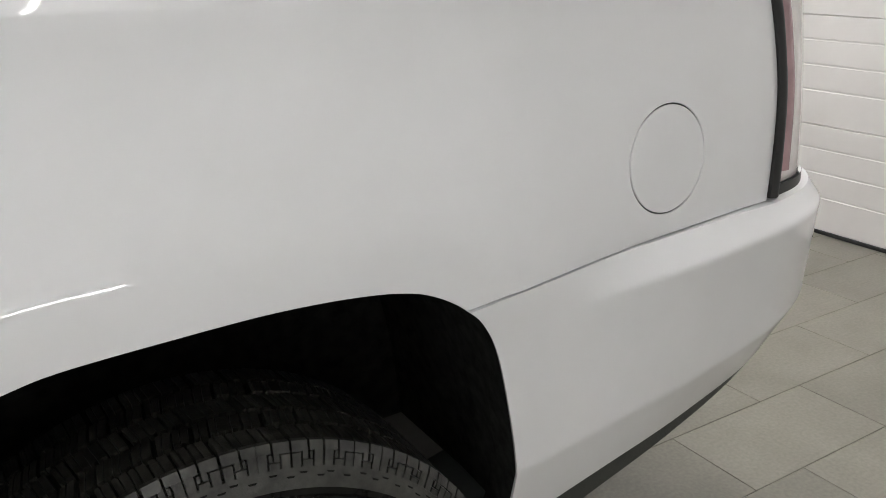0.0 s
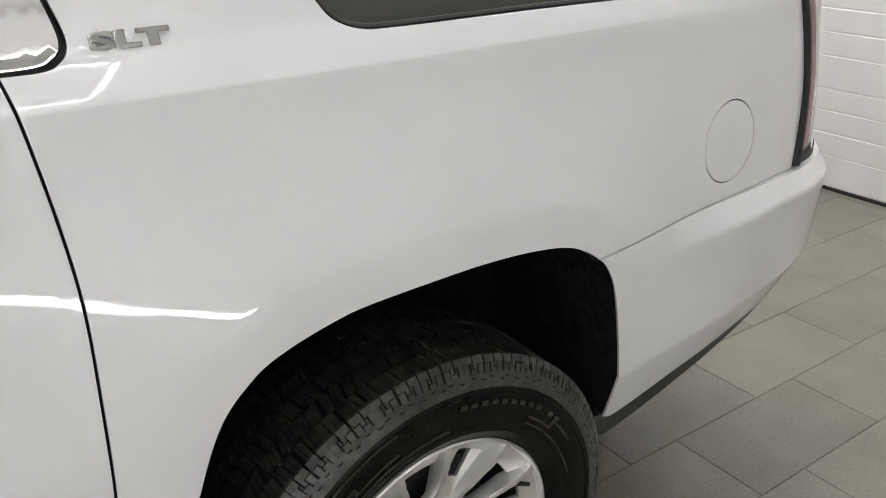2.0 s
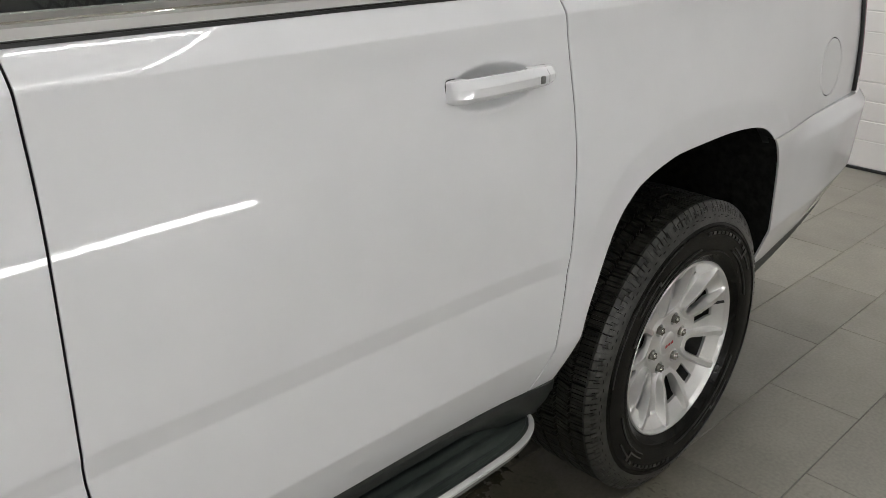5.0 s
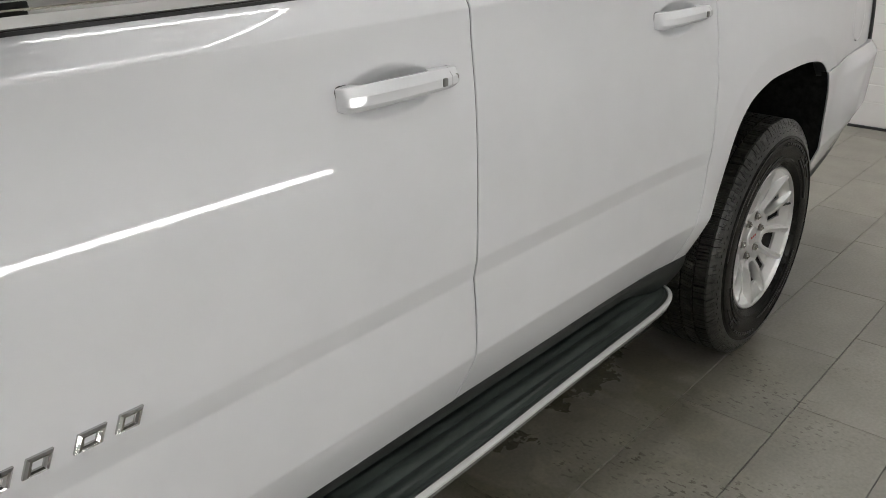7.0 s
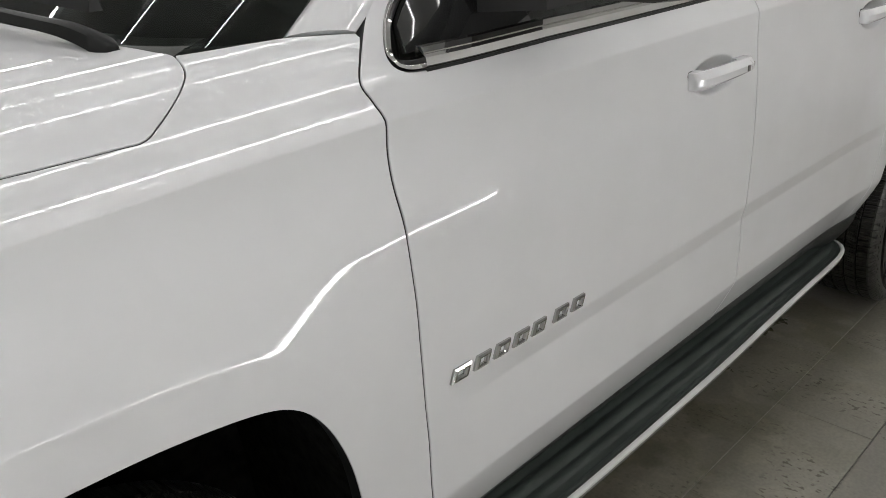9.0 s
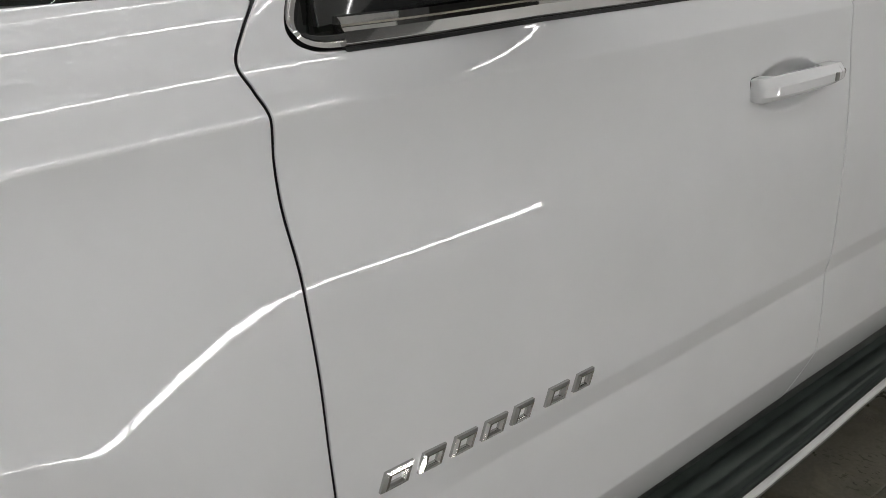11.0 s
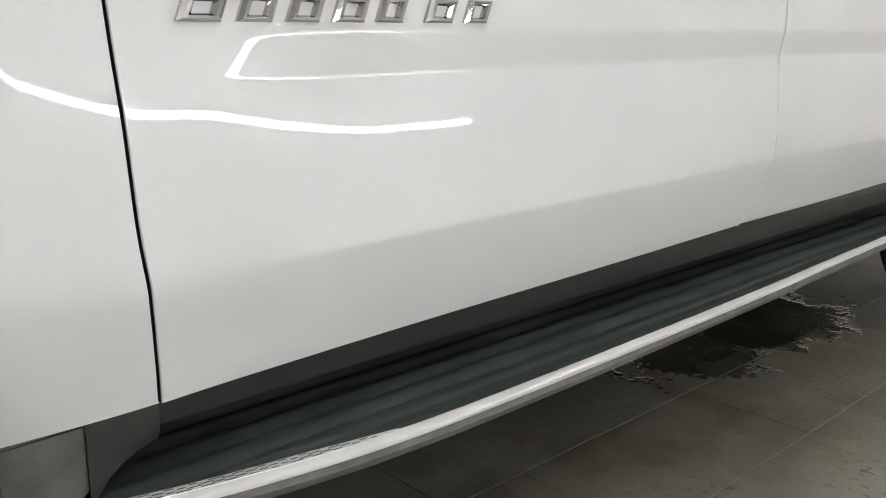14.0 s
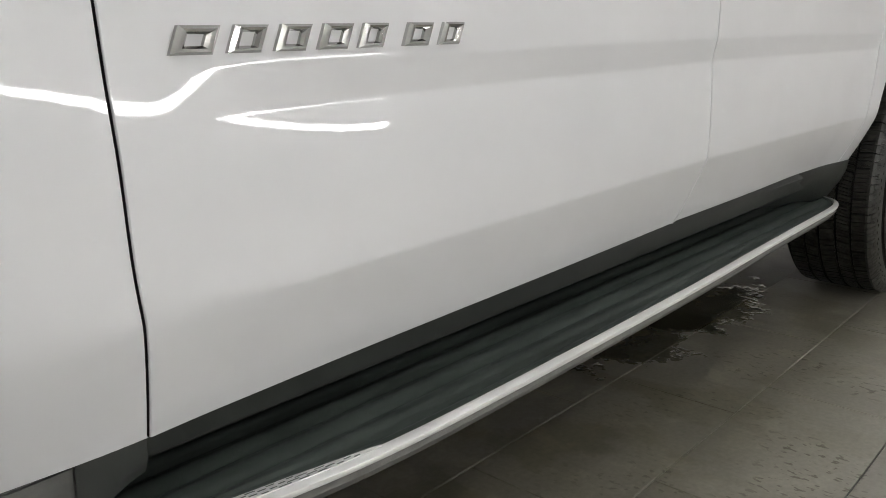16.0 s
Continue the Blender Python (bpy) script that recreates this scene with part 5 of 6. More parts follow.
    for x, zb in ((0.528, 0.360), (0.536, 0.380), (0.548, 0.396), (0.565, 0.409), (0.582, 0.417), (0.600, 0.422)):
        rows.append([(x, 0.090, 0.474), (x, 0.071, 0.466), (x, 0.073, 0.44), (x, 0.080, zb + 0.004), (x + 0.002, 0.088, zb), (x + 0.010, 0.20, zb - 0.02)])
    loft("sill_front", rows, PLASTIC, rb, "black plastic sill front curving down to the step", smooth=40)
    for x in (0.75, 1.6, 2.45):
        bm = bmesh.new()
        box(bm, x - 0.03, x + 0.03, 0.10, 0.5, 0.318, 0.345, 0.004)
        part("bracket", bm, PLASTIC, rb)


running_board()


def underbody():
    bm = bmesh.new()
    box(bm, -0.7, 3.52, 0.45, WIDTH - 0.45, 0.34, 0.42)
    box(bm, 3.522, 4.40, 0.45, WIDTH - 0.45, 0.24, 0.66)
    box(bm, 0.6, 2.7, 0.21, WIDTH - 0.21, 0.34, 0.47)
    part("underbody", bm, GASKET, CAR, "black underbody")
    bm = bmesh.new()
    bmesh.ops.create_cone(bm, cap_ends=True, segments=20, radius1=0.045, radius2=0.045, depth=1.6, matrix=Matrix.Translation((3.234, WIDTH / 2, 0.4095)) @ Matrix.Rotation(radians(90), 4, "X"))
    part("rear_axle", bm, STEEL, CAR, "dull steel rear axle", 40)


underbody()


def handle(parent, x0, x1, zc, keyhole):
    """Body-colour pull handle over a scooped recess."""
    L = x1 - x0
    ym = float(side(np.array([x1 + 0.02]), np.array([zc]))[0])
    stations = [(0.00, 0.0160, 0.009), (0.007, 0.0184, 0.016), (0.028, 0.0200, 0.0225), (0.08, 0.0208, 0.0275), (0.16, 0.0208, 0.0320), (0.35, 0.0205, 0.0345), (0.60, 0.0195, 0.0345), (0.80, 0.0190, 0.0330), (0.92, 0.0182, 0.0300), (0.975, 0.0168, 0.0245), (0.994, 0.0140, 0.017), (1.0, 0.010, 0.008)]
    rings = []
    for f, h, out in spline(stations, 5):
        x = x0 + L * f
        zz = zc + 0.001 * (f - 0.5)
        ring = []
        grip = 0.13 < f < 0.74
        back = 0.012 if grip else -0.004
        c = min(1.0, out / 0.033)
        for a, d in ((-0.94, back), (-1.0, out - 0.017 * c), (-0.97, out - 0.0135 * c), (-0.50, out - 0.0008), (-0.44, out), (0.26, out), (0.33, out - 0.0008), (0.95, out - 0.0115 * c), (1.0, out - 0.015 * c), (0.94, back)):
            ring.append((x, ym - d, zz + h * a))
        rings.append(ring)
    loft("door_handle", rings, PAINT, parent, "white pull handle", closed=True, caps=True, smooth=24)
    ring = lambda f, h, out, g: [(x0 + L * f, ym - d - g, zc + 0.001 * (f - 0.5) + (h + g) * a) for a, d in ((-1.0, out - 0.017), (-0.97, out - 0.0135), (-0.50, out - 0.0008), (-0.44, out), (0.26, out), (0.33, out - 0.0008), (0.95, out - 0.0115), (1.0, out - 0.015))]
    loft("cap_seam", [ring(0.878, 0.0186, 0.0312, 0.0004), ring(0.883, 0.0186, 0.0310, 0.0004)], GREYPLAST, parent, "grey seam of the handle end cap")
    # grey shut line under each fixed end
    for fa, fb in ((-0.010, 0.12), (0.78, 1.003)):
        bm = bmesh.new()
        yg = min(ym, float(side(np.array([x0 + L * (fa if fa < 0 else fb)]), np.array([zc]))[0]))
        box(bm, x0 + L * fa, x0 + L * fb, yg - 0.0026, yg + 0.02, zc - (0.0240 if fa < 0 else 0.0200), zc + (0.0212 if fa < 0 else 0.0192), 0.0105, 3)
        part("handle_gasket", bm, GASKET, parent, smooth=40)
    bm = bmesh.new()
    xb, zb = x0 + L * 0.800, zc - 0.001
    box(bm, xb - 0.0058, xb + 0.0058, ym - 0.0362, ym - 0.02, zb - 0.0070, zb + 0.0070, 0.002, 2)
    part("lock_button", bm, GREYPLAST, parent, "small grey lock button", 40)
    if keyhole:
        bm = bmesh.new()
        xk = x0 + L * 0.945
        bmesh.ops.create_cone(bm, cap_ends=True, segments=20, radius1=0.0056, radius2=0.0052, depth=0.010, matrix=Matrix.Translation((xk - 0.003, ym - 0.0235, zc + 0.003)) @ Matrix.Rotation(radians(90), 4, "X"))
        part("key_cylinder", bm, GREYPLAST, parent, "round key cylinder", 40)


handle(FRONT_DOOR, 1.384, 1.650, 1.196, True)
handle(REAR_DOOR, 2.377, 2.640, 1.211, False)


def badge():
    """Chrome model badge: plain slanted blocks, one for each sign."""
    spans = [(0.616, 0.668), (0.673, 0.719), (0.724, 0.770), (0.775, 0.823), (0.828, 0.872), (0.893, 0.942), (0.950, 0.994)]
    for i, (a, b) in enumerate(spans):
        z0, z1 = 0.831 + 0.0006 * i, 0.8555 + 0.0006 * i
        bm = bmesh.new()
        sl = 0.010
        w = (b - a - sl) / 2
        cx, cz = (a + b) / 2, (z0 + z1) / 2
        ym = float(side(np.array([cx]), np.array([cz]))[0])
        # bevelled slanted frame: outer foot, outer shoulder, ridge, inner edge, inner foot
        rings = []
        for k, out in ((1.0, -0.001), (1.0, 0.0042), (0.80, 0.0078), (0.60, 0.0072), (0.44, 0.0040), (0.43, -0.001)):
            hz = (z1 - z0) / 2 - (1 - k) * w * 0.62
            hx = w * k
            ring = []
            for sx, sz in ((-1, -1), (1, -1), (1, 1), (-1, 1)):
                ring.append(bm.verts.new((cx + sx * hx + sl * sz * hz / (z1 - z0), ym - out, cz + sz * max(hz, 0.0012))))
            rings.append(ring)
        for lo, hi in zip(rings, rings[1:]):
            for k in range(4):
                j = (k + 1) % 4
                bm.faces.new((lo[k], lo[j], hi[j], hi[k]))
        part("badge_block", bm, DARKCHROME, FRONT_DOOR, "chrome badge block", None)


badge()


def trim_badge():
    """Small chrome letters on the rear pillar."""
    cu = bpy.data.curves.new("lettering", "FONT")
    cu.body = "SLT"
    cu.size, cu.extrude, cu.bevel_depth, cu.offset, cu.space_character = 0.0270, 0.0024, 0.0008, 0.0011, 1.06
    tmp = bpy.data.objects.new("lettering", cu)
    scene.collection.objects.link(tmp)
    dg = bpy.context.evaluated_depsgraph_get()
    me = bpy.data.meshes.new_from_object(tmp.evaluated_get(dg))
    bpy.data.objects.remove(tmp)
    me.materials.clear()
    me.materials.append(DARKCHROME)
    ob = new("trim_badge", me)
    ob.parent = QUARTER
    p = on_side(2.793, 1.3705, 0.001)
    w = max(v.co.x for v in me.vertices)
    ob.matrix_basis = Matrix.Translation(p) @ Matrix.Rotation(radians(90 - 18), 4, "X") @ Matrix.Diagonal((0.094 / w, 1, 1, 1))
    tagged(ob, "small chrome letters")


trim_badge()


def belt_and_glass():
    # bright belt moulding with a dark line under it
    def moulding(name, xs, parent, label):
        rings = []
        for x in xs:
            z0 = float(np.interp(x, [0.62, 0.75, 0.95, 1.3, 1.7, 2.2, 2.7], [1.335, 1.337, 1.343, 1.347, 1.352, 1.356, 1.358]))
            y = float(side(np.array([x]), np.array([z0]))[0])
            rings.append([(x, y + 0.012, z0 - 0.001), (x, y - 0.001, z0), (x, y - 0.004, z0 + 0.004), (x, y - 0.001, z0 + 0.016), (x, y + 0.004, z0 + 0.0205), (x, y + 0.003, z0 + 0.023), (x, y + 0.009, z0 + 0.030), (x, y + 0.020, z0 + 0.031), (x, y + 0.022, z0)])
        loft(name, rings, CHROME, parent, label, closed=True, caps=True, smooth=30)

    def seal(xs, parent):
        rings = []
        for x in xs:
            z0 = float(np.interp(x, [0.62, 0.75, 0.95, 1.3, 1.7, 2.2, 2.7], [1.335, 1.337, 1.343, 1.347, 1.352, 1.356, 1.358]))
            y = float(side(np.array([x]), np.array([z0]))[0])
            rings.append([(x, y + 0.012, z0 + 0.001), (x, y - 0.0025, z0 - 0.0002), (x, y - 0.0035, z0 - 0.0022), (x, y - 0.0045, z0 - 0.0048), (x, y + 0.012, z0 - 0.005)])
        loft("belt_seal", rings, GASKET, parent, "black seal under the moulding", closed=True, caps=True, smooth=40)

    seal(np.linspace(0.66, 1.702, 30), FRONT_DOOR)
    seal(np.linspace(1.709, 2.676, 30), REAR_DOOR)
    moulding("belt_moulding", np.linspace(0.66, 1.702, 30), FRONT_DOOR, "bright chrome belt moulding")
    moulding("belt_moulding", np.linspace(1.709, 2.676, 30), REAR_DOOR, "bright chrome belt moulding")
    # window surround at the quarter: broad chrome corner
    wide = np.vstack([[[2.688, 1.358]], spline([(2.715, 1.358), (2.742, 1.362), (2.760, 1.381), (2.752, 1.43), (2.724, 1.53), (2.665, 1.72)]), [[2.635, 1.72]], spline([(2.675, 1.53), (2.692, 1.45), (2.698, 1.41), (2.694, 1.390), (2.684, 1.386)])])
    skin("window_surround", wide, CHROME, QUARTER, "broad chrome window corner", fn=lambda x, z: side(x, z) - 0.001, gap=0.001, lip=0.012)
    # front corner of the surround
    c = spline([(0.752, 1.50), (0.714, 1.464), (0.677, 1.426), (0.648, 1.398), (0.622, 1.368), (0.617, 1.353), (0.627, 1.345), (0.650, 1.3415), (0.70, 1.3425)], 8)
    path = [(x, float(side(np.array([x]), np.array([z]))[0]) + 0.004, z) for x, z in c]
    rings = []
    for i, p in enumerate(path):
        t = np.array(path[min(i + 1, len(path) - 1)]) - np.array(path[max(i - 1, 0)])
        t /= np.linalg.norm(t)
        n = np.array((0, -1.0, 0.3))
        n /= np.linalg.norm(n)
        s = np.cross(t, n)
        rings.append([np.array(p) + s * a + n * b for a, b in ((-0.002, -0.008), (-0.001, 0.002), (0.002, 0.005), (0.007, 0.004), (0.0095, -0.003), (0.008, -0.01))])
    loft("corner_seal", [[np.array(r[0]) * 0.6 + np.array(r[1]) * 0.4 + (np.array(r[1]) - np.array(r[3])) * a + np.array((0, b, 0)) for a, b in ((0.75, 0.003), (0.70, -0.0015), (-0.2, -0.0025), (-0.2, 0.006))] for r in rings], GASKET, FRONT_DOOR, "black seal round the window corner", closed=True, caps=True, smooth=40)
    loft("window_corner_trim", rings, CHROME, FRONT_DOOR, "curved chrome window corner", closed=True, caps=True, smooth=40)

    inner = lambda x, z: side(x, z) + 0.016
    skin("window_glass", np.array([[0.632, 1.342], [1.64, 1.365], [1.64, 1.72], [1.02, 1.72], [0.76, 1.49], [0.66, 1.395]]), GLASS, FRONT_DOOR, "dark tinted front door glass", fn=inner, dx=0.1, dz=0.05, lip=0.004, gap=0)
    skin("window_glass", np.array([[1.72, 1.366], [2.668, 1.374], [2.655, 1.45], [2.61, 1.60], [2.59, 1.72], [1.72, 1.72]]), GLASS, REAR_DOOR, "dark tinted rear door glass", fn=inner, dx=0.1, dz=0.05, lip=0.004, gap=0)
    skin("pillar_cover", np.array([[1.64, 1.366], [1.72, 1.367], [1.72, 1.72], [1.64, 1.72]]), GLOSSBLACK, FRONT_DOOR, "gloss black pillar cover", fn=lambda x, z: side(x, z) + 0.008, dx=0.05, dz=0.05, gap=0.001)
    skin("pillar_cover", np.array([[2.668, 1.374], [2.694, 1.39], [2.690, 1.45], [2.63, 1.72], [2.59, 1.72], [2.61, 1.60], [2.655, 1.45]]), GASKET, REAR_DOOR, "black window frame strip", fn=lambda x, z: side(x, z) + 0.006, dx=0.03, dz=0.03, gap=0.001)
    # rear side window, flush, with a black edge
    q = np.vstack([QUARTER_WINDOW, [[4.12, 1.45], [4.02, 1.60], [3.93, 1.72], [2.93, 1.72]]])
    skin("quarter_glass", q, PRIVACY, QUARTER, "dark tinted rear side glass", fn=lambda x, z: side(x, z) + 0.006, gap=0.003, dx=0.03, dz=0.02, lip=0.004)
    skin("quarter_seal", q, GASKET, QUARTER, "black window seal", fn=lambda x, z: side(x, z) + 0.004, gap=0.001, lip=0.02, holes=[outline_offset(ccw(closed_resample(q, 0.03)), 0.0055)])
    # rear end of the side above the tail lamp
    skin("rear_pillar", np.array([[4.172, 1.366], [4.19, 1.385], [4.09, 1.60], [3.99, 1.72], [3.935, 1.72], [4.025, 1.60], [4.125, 1.45]]), PAINT, CAR, "white rear pillar", fn=side, dx=0.05, dz=0.05)
    # dark cabin: back wall and floor behind the glass
    bm = bmesh.new()
    box(bm, 0.75, 4.2, 0.45, WIDTH - 0.45, 0.55, 1.30, 0.05)
    part("cabin_interior", bm, CABIN, CAR, "dark cabin interior")
    for x in (1.25, 2.2, 3.1):
        bm = bmesh.new()
        box(bm, x, x + 0.14, 0.32, 0.85, 1.05, 1.52, 0.04, 2)
        part("seat_back", bm, CABIN, CAR, "dark seat back", 40)


belt_and_glass()


def front_end():
    """Bonnet, windscreen, pillars, roof, and a plain closed nose."""
    v0 = along(HOOD_SEAM[:, 0], HOOD_SEAM[:, 1])
    edge = spline([(0.321, v0[-1]), (0.318, v0[-1] + 0.012), (0.300, v0[-1] + 0.04), (0.255, v0[-1] + 0.14), (0.215, v0[-1] + 0.35), (0.185, v0[-1] + 0.62), (0.18, v0[-1] + 0.80)], 8)
    tip = float(edge[-1][1])
    out = np.vstack([np.stack([HOOD_SEAM[:, 0], v0], 1), edge, [[-0.80, tip - 0.06]]])
    bon = skin("bonnet", out, PAINT, CAR, "white bonnet reflecting rows of tube lights", rolled=True, dx=0.04, dz=0.008, lip=0.02, gap=0.0010)
    mirrored(bon)
    # windscreen over a black scuttle
    base = spline([(0.486, 0.186, 1.394), (0.40, 0.212, 1.392), (0.33, 0.262, 1.392), (0.27, 0.36, 1.398), (0.205, 0.62, 1.412), (0.18, 1.01, 1.420)], 6)
    head = spline([(1.126, 0.386, 1.784), (1.08, 0.43, 1.802), (1.05, 0.50, 1.815), (1.01, 0.60, 1.83), (0.965, 0.80, 1.85), (0.945, 1.01, 1.856)], 6)
    rows = []
    for b, h in zip(base, head):
        rows.append([b + (h - b) * k / 8 + np.array((0, 0, 0.020 * math.sin(math.pi * k / 8))) for k in range(9)])
    far = [[np.array((p[0], WIDTH - p[1], p[2])) for p in r] for r in rows[::-1][1:]]
    loft("windscreen", rows + far, WSGLASS, CAR, "dark windscreen reflecting the tube lights", smooth=60)
    rows = []
    inb = base[9:]
    for b in list(inb) + [np.array((p[0], WIDTH - p[1], p[2])) for p in inb[::-1][1:]]:
        rows.append([(b[0] + 0.03, b[1] + 0.01, b[2] + 0.006), (b[0] - 0.01, b[1], b[2] + 0.002), (b[0] - 0.09, b[1] - 0.01, b[2] - 0.030)])
    loft("scuttle_panel", rows, PLASTIC, CAR, "black scuttle panel", smooth=60)
    # front pillars
    rows = []
    for k, (dx, dy, dz) in enumerate(((0, 0, 0), (0.06, 0.018, 0.036), (0.20, 0.060, 0.118), (0.64, 0.20, 0.39))):
        sec = [(0.484, 0.190, 1.3925), (0.490, 0.182, 1.3965), (0.515, 0.174, 1.3990), (0.545, 0.165, 1.3985), (0.574, 0.157, 1.3960), (0.590, 0.154, 1.3915), (0.592, 0.165, 1.380), (0.52, 0.215, 1.37)]
        rows.append([(a + dx, b + dy, c + dz) for a, b, c in sec])
    a = loft("front_pillar", rows, PAINT, CAR, "white front pillar", closed=True, caps=True, smooth=50)
    mirrored(a)
    # roof
    rows = []
    for x, z in ((1.0, 1.795), (1.3, 1.845), (2.2, 1.875), (3.4, 1.865), (4.1, 1.83), (4.33, 1.76)):
        rows.append([(x, 0.23, z - 0.11), (x, 0.27, z - 0.04), (x, 0.45, z), (x, WIDTH / 2, z + 0.02), (x, WIDTH - 0.45, z), (x, WIDTH - 0.27, z - 0.04), (x, WIDTH - 0.23, z - 0.11)])
    loft("roof", rows, PAINT, CAR, "white roof", smooth=60)
    # plain nose
    rows = []
    for z, x, y in ((0.36, -0.84, 0.26), (0.60, -0.90, 0.22), (1.0, -0.88, 0.21), (1.24, -0.80, 0.22)):
        rows.append([(-0.62, 0.10, z), (x + 0.1, y, z), (x - 0.06, y + 0.3, z), (x - 0.08, WIDTH / 2, z), (x - 0.06, WIDTH - y - 0.3, z), (x + 0.1, WIDTH - y, z), (-0.62, WIDTH - 0.10, z)])
    loft("front_bumper", rows, PAINT, CAR, "white front bumper", smooth=50)
    # wiper: arm with a broad root and slim blade
    wp = new("wiper")
    wp.parent = CAR
    tagged(wp, "black windscreen wiper at rest")
    path = spline([(0.268, 0.262, 1.402), (0.255, 0.284, 1.416), (0.238, 0.320, 1.428), (0.222, 0.375, 1.434), (0.195, 0.52, 1.446), (0.17, 0.75, 1.460)], 6)
    rings = []
    for i, p in enumerate(path):
        f = i / (len(path) - 1)
        w, h = 0.017 - 0.010 * f, 0.018 - 0.010 * f
        if i < 3:
            w, h = w * (0.6 + 0.13 * i), h * (0.5 + 0.16 * i)
        rings.append([(p[0] - w, p[1], p[2] - h * 0.8), (p[0] - w * 0.75, p[1], p[2] + h * 0.3), (p[0] - w * 0.3, p[1], p[2] + h * 0.55), (p[0] + w * 0.3, p[1], p[2] + h * 0.55), (p[0] + w * 0.75, p[1], p[2] + h * 0.3), (p[0] + w, p[1], p[2] - h * 0.8)])
    loft("wiper_arm", rings, PIVOTGREY, wp, "worn black wiper arm", closed=True, caps=True, smooth=40)
    path = spline([(0.285, 0.33, 1.452), (0.255, 0.45, 1.462), (0.22, 0.75, 1.480), (0.20, 1.0, 1.49)], 6)
    rings = [[(p[0] - 0.010, p[1], p[2] - 0.010), (p[0] - 0.005, p[1], p[2] + 0.010), (p[0] + 0.005, p[1], p[2] + 0.010), (p[0] + 0.010, p[1], p[2] - 0.010)] for p in path]
    loft("wiper_blade", rings, GASKET, wp, "black wiper blade", closed=True, caps=True, smooth=40)


front_end()


def door_mirror():
    """Black mirror: triangular foot in the window corner, arm and head."""
    m = new("door_mirror")
    m.parent = CAR
    tagged(m, "black door mirror seen from below")
    skin("sail_panel", np.array([[0.645, 1.356], [0.93, 1.372], [0.88, 1.47], [0.74, 1.47], [0.66, 1.395]]), GLOSSBLACK, m, "gloss black foot panel", fn=lambda x, z: side(x, z) + 0.008, dx=0.05, dz=0.04, gap=0.001)
    rings = []
    for x0, x1, y, z0, z1 in ((0.80, 0.98, 0.10, 1.400, 1.47), (0.805, 0.99, 0.05, 1.404, 1.465), (0.81, 0.985, -0.03, 1.412, 1.475)):
        rings.append([(x0, y, z0), (x1, y, z0 + 0.004), (x1 + 0.01, y, z1), (x0 - 0.005, y, z1)])
    loft("mirror_arm", rings, GASKET, m, "satin black mirror arm", closed=True, caps=True, smooth=25)
    rings = []
    for y, s in ((-0.015, 0.86), (-0.03, 0.97), (-0.10, 1.0), (-0.20, 0.98), (-0.26, 0.86), (-0.275, 0.65)):
        cx, cz = 0.868, 1.548
        sec = [(-0.15, -0.085), (-0.10, -0.118), (0.02, -0.122), (0.09, -0.112), (0.10, 0.10), (0.05, 0.13), (-0.08, 0.12), (-0.15, 0.04)]
        rings.append([(cx + a * s * (0.44 if a < 0 else 0.87), y, cz + b * s) for a, b in sec])
    loft("mirror_head", rings, GASKET, m, "satin black mirror head", closed=True, caps=True, smooth=35)


door_mirror()


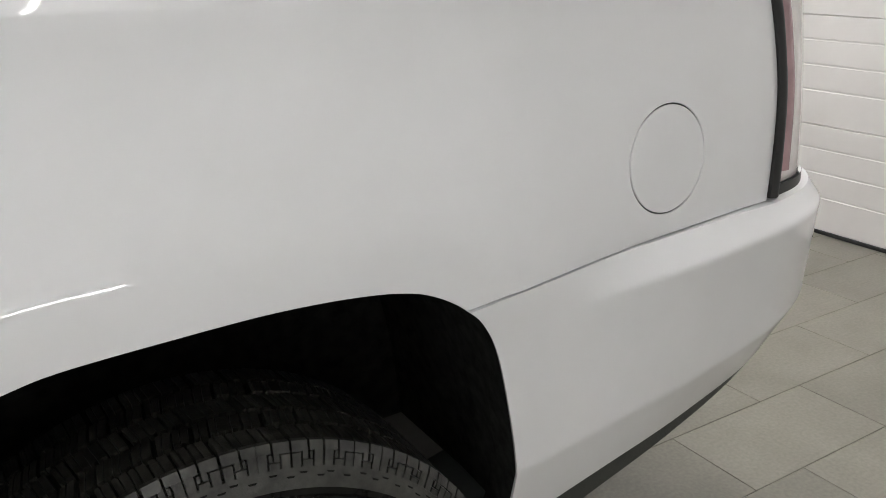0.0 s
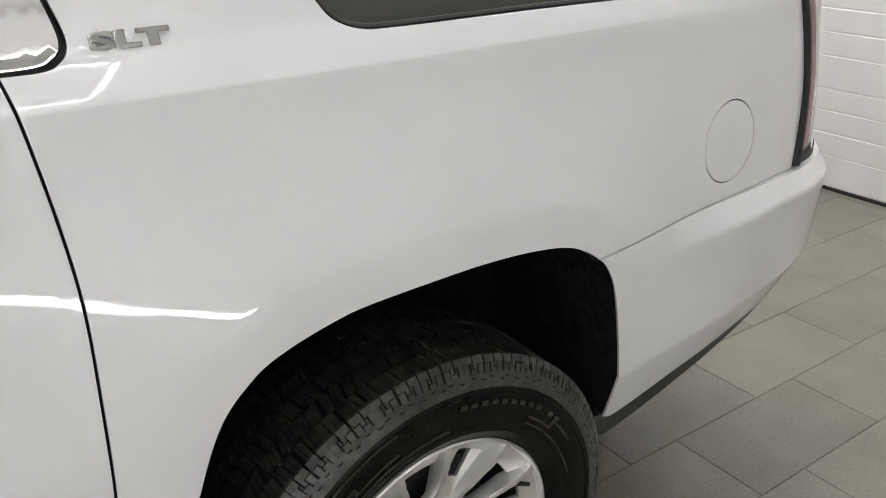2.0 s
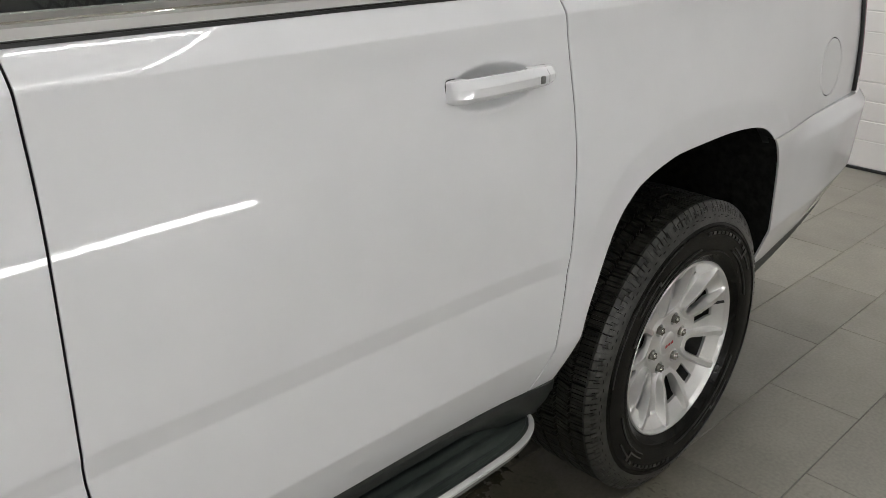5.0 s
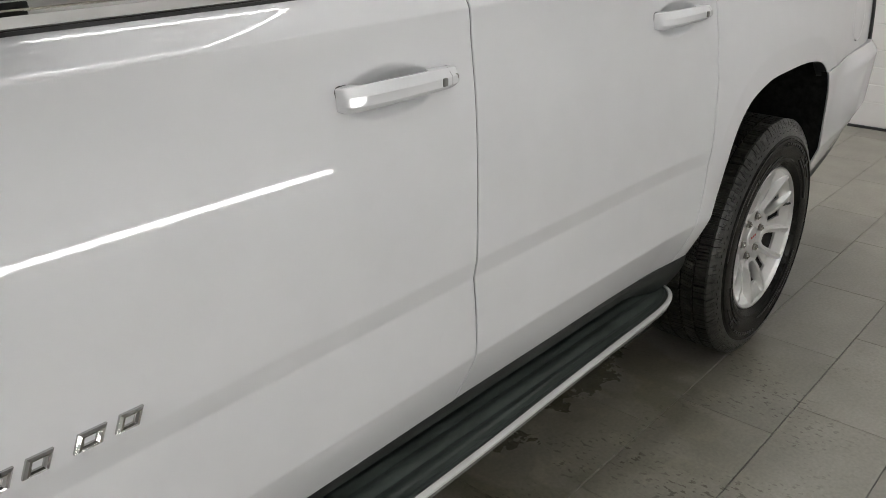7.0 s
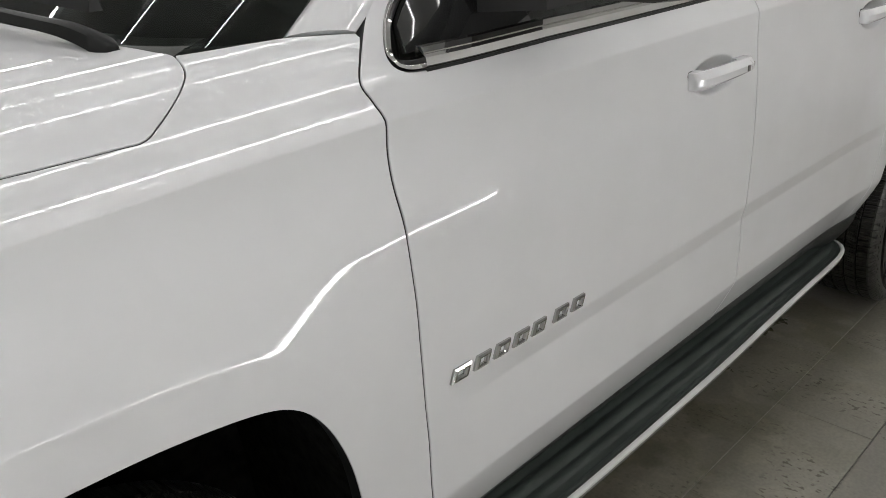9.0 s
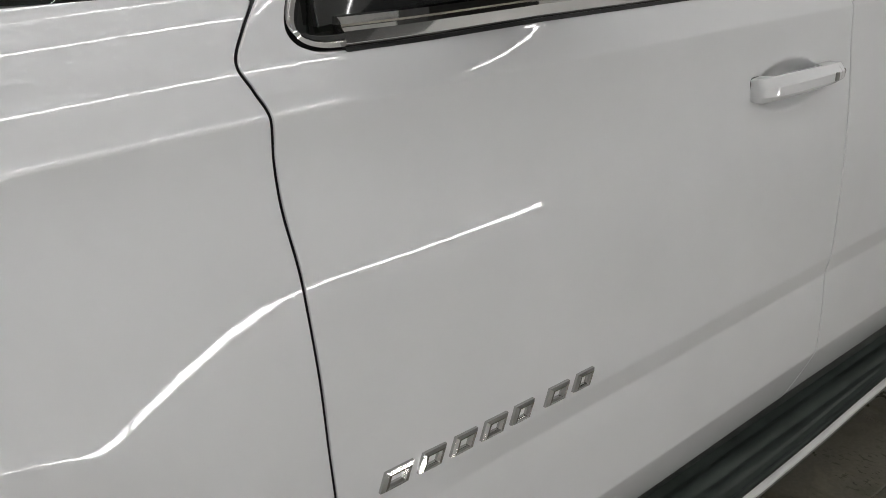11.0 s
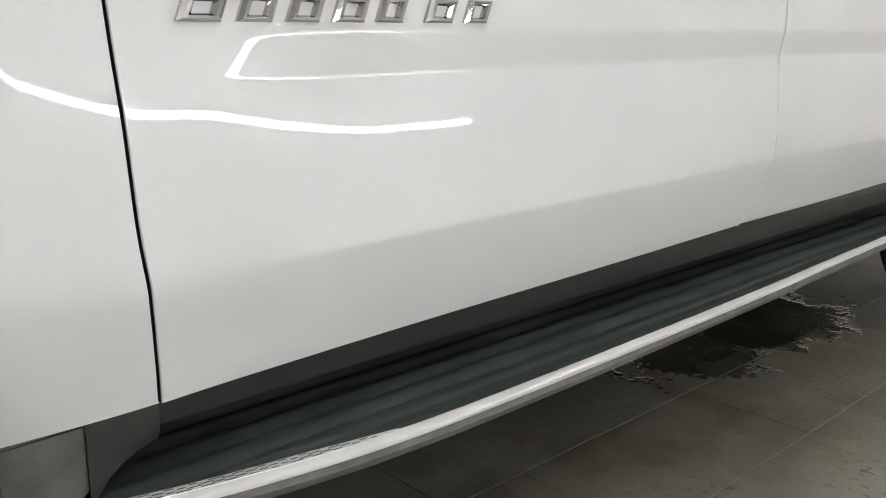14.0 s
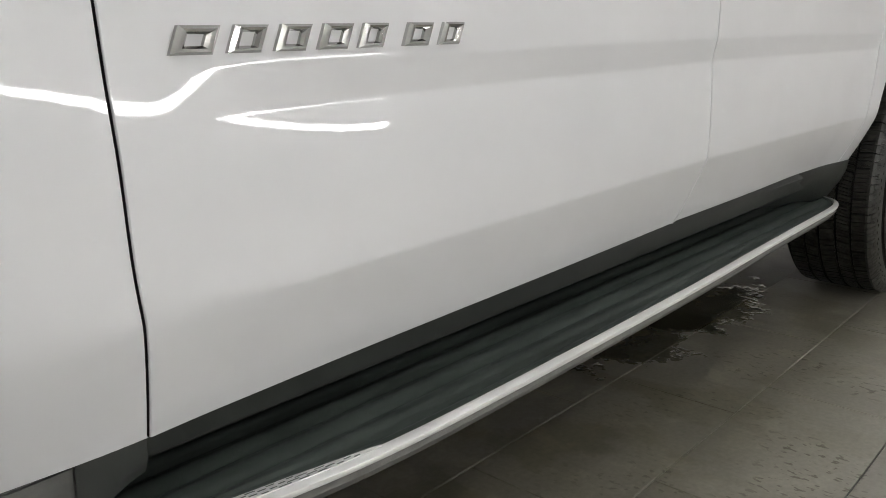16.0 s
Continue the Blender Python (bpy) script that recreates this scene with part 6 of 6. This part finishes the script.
def wall_lettering():
    """Large black letters on the wall opposite, seen only as a reflection in the door glass."""
    cu = bpy.data.curves.new("lettering", "FONT")
    cu.body = "WWW."
    cu.size, cu.extrude = 0.30, 0.004
    tmp = bpy.data.objects.new("lettering", cu)
    scene.collection.objects.link(tmp)
    me = bpy.data.meshes.new_from_object(tmp.evaluated_get(bpy.context.evaluated_depsgraph_get()))
    bpy.data.objects.remove(tmp)
    me.materials.clear()
    me.materials.append(INK)
    xs, ys = [v.co.x for v in me.vertices], [v.co.y for v in me.vertices]
    fx, fy = 0.64 / (max(xs) - min(xs)), 0.070 / (max(ys) - min(ys))
    for v in me.vertices:
        v.co.x, v.co.y = (v.co.x - min(xs)) * fx, (v.co.y - min(ys)) * fy
    ob = new("wall_lettering", me)
    ob.matrix_basis = Matrix.Translation((3.52, Y0 + 0.006, 3.245)) @ Matrix.Rotation(math.pi, 4, "Z") @ Matrix.Rotation(radians(90), 4, "X")
    tagged(ob, "large black vinyl letters on the light wall", "sign")


wall_lettering()

# ---- floor tiles ----


def tiles():
    px, py, g = 0.583, 0.300, 0.0009
    tw, th = px - 2 * g, py - 2 * g
    b = 0.0015
    v = [(-tw / 2, -th / 2, -0.005), (tw / 2, -th / 2, -0.005), (tw / 2, th / 2, -0.005), (-tw / 2, th / 2, -0.005),
         (-tw / 2, -th / 2, -b), (tw / 2, -th / 2, -b), (tw / 2, th / 2, -b), (-tw / 2, th / 2, -b),
         (-tw / 2 + b, -th / 2 + b, 0), (tw / 2 - b, -th / 2 + b, 0), (tw / 2 - b, th / 2 - b, 0), (-tw / 2 + b, th / 2 - b, 0)]
    f = [(0, 1, 5, 4), (1, 2, 6, 5), (2, 3, 7, 6), (3, 0, 4, 7), (4, 5, 9, 8), (5, 6, 10, 9), (6, 7, 11, 10), (7, 4, 8, 11), (8, 9, 10, 11)]
    me = bpy.data.meshes.new("tile")
    me.from_pydata(v, [], f)
    me.materials.append(TILE)
    rest_v, rest_f = [], []
    for j in range(-9, 21):
        yc = 0.018 + py * (j + 0.5)
        ph = 2.571 - 0.194 * j
        for i in range(-20, 12):
            xc = ph + px * (i + 0.5)
            if xc - tw / 2 < X0 - 0.6 or xc + tw / 2 > X1 + 0.65 or yc - th / 2 < Y0 - 0.3 or yc + th / 2 > Y1 + 0.3:
                continue
            if 0.6 < xc < 6.7 and -1.0 < yc < 1.75:
                t = new("tile", me)
                t.parent = FLOOR
                t.location = (xc, yc, 0.0)
            else:
                o = len(rest_v)
                rest_v += [(a + xc, c + yc, d) for a, c, d in v]
                rest_f += [tuple(o + k for k in q) for q in f]
    tagged(obj("floor_tiling", rest_v, rest_f, TILE, FLOOR), kind="stuff")


tiles()
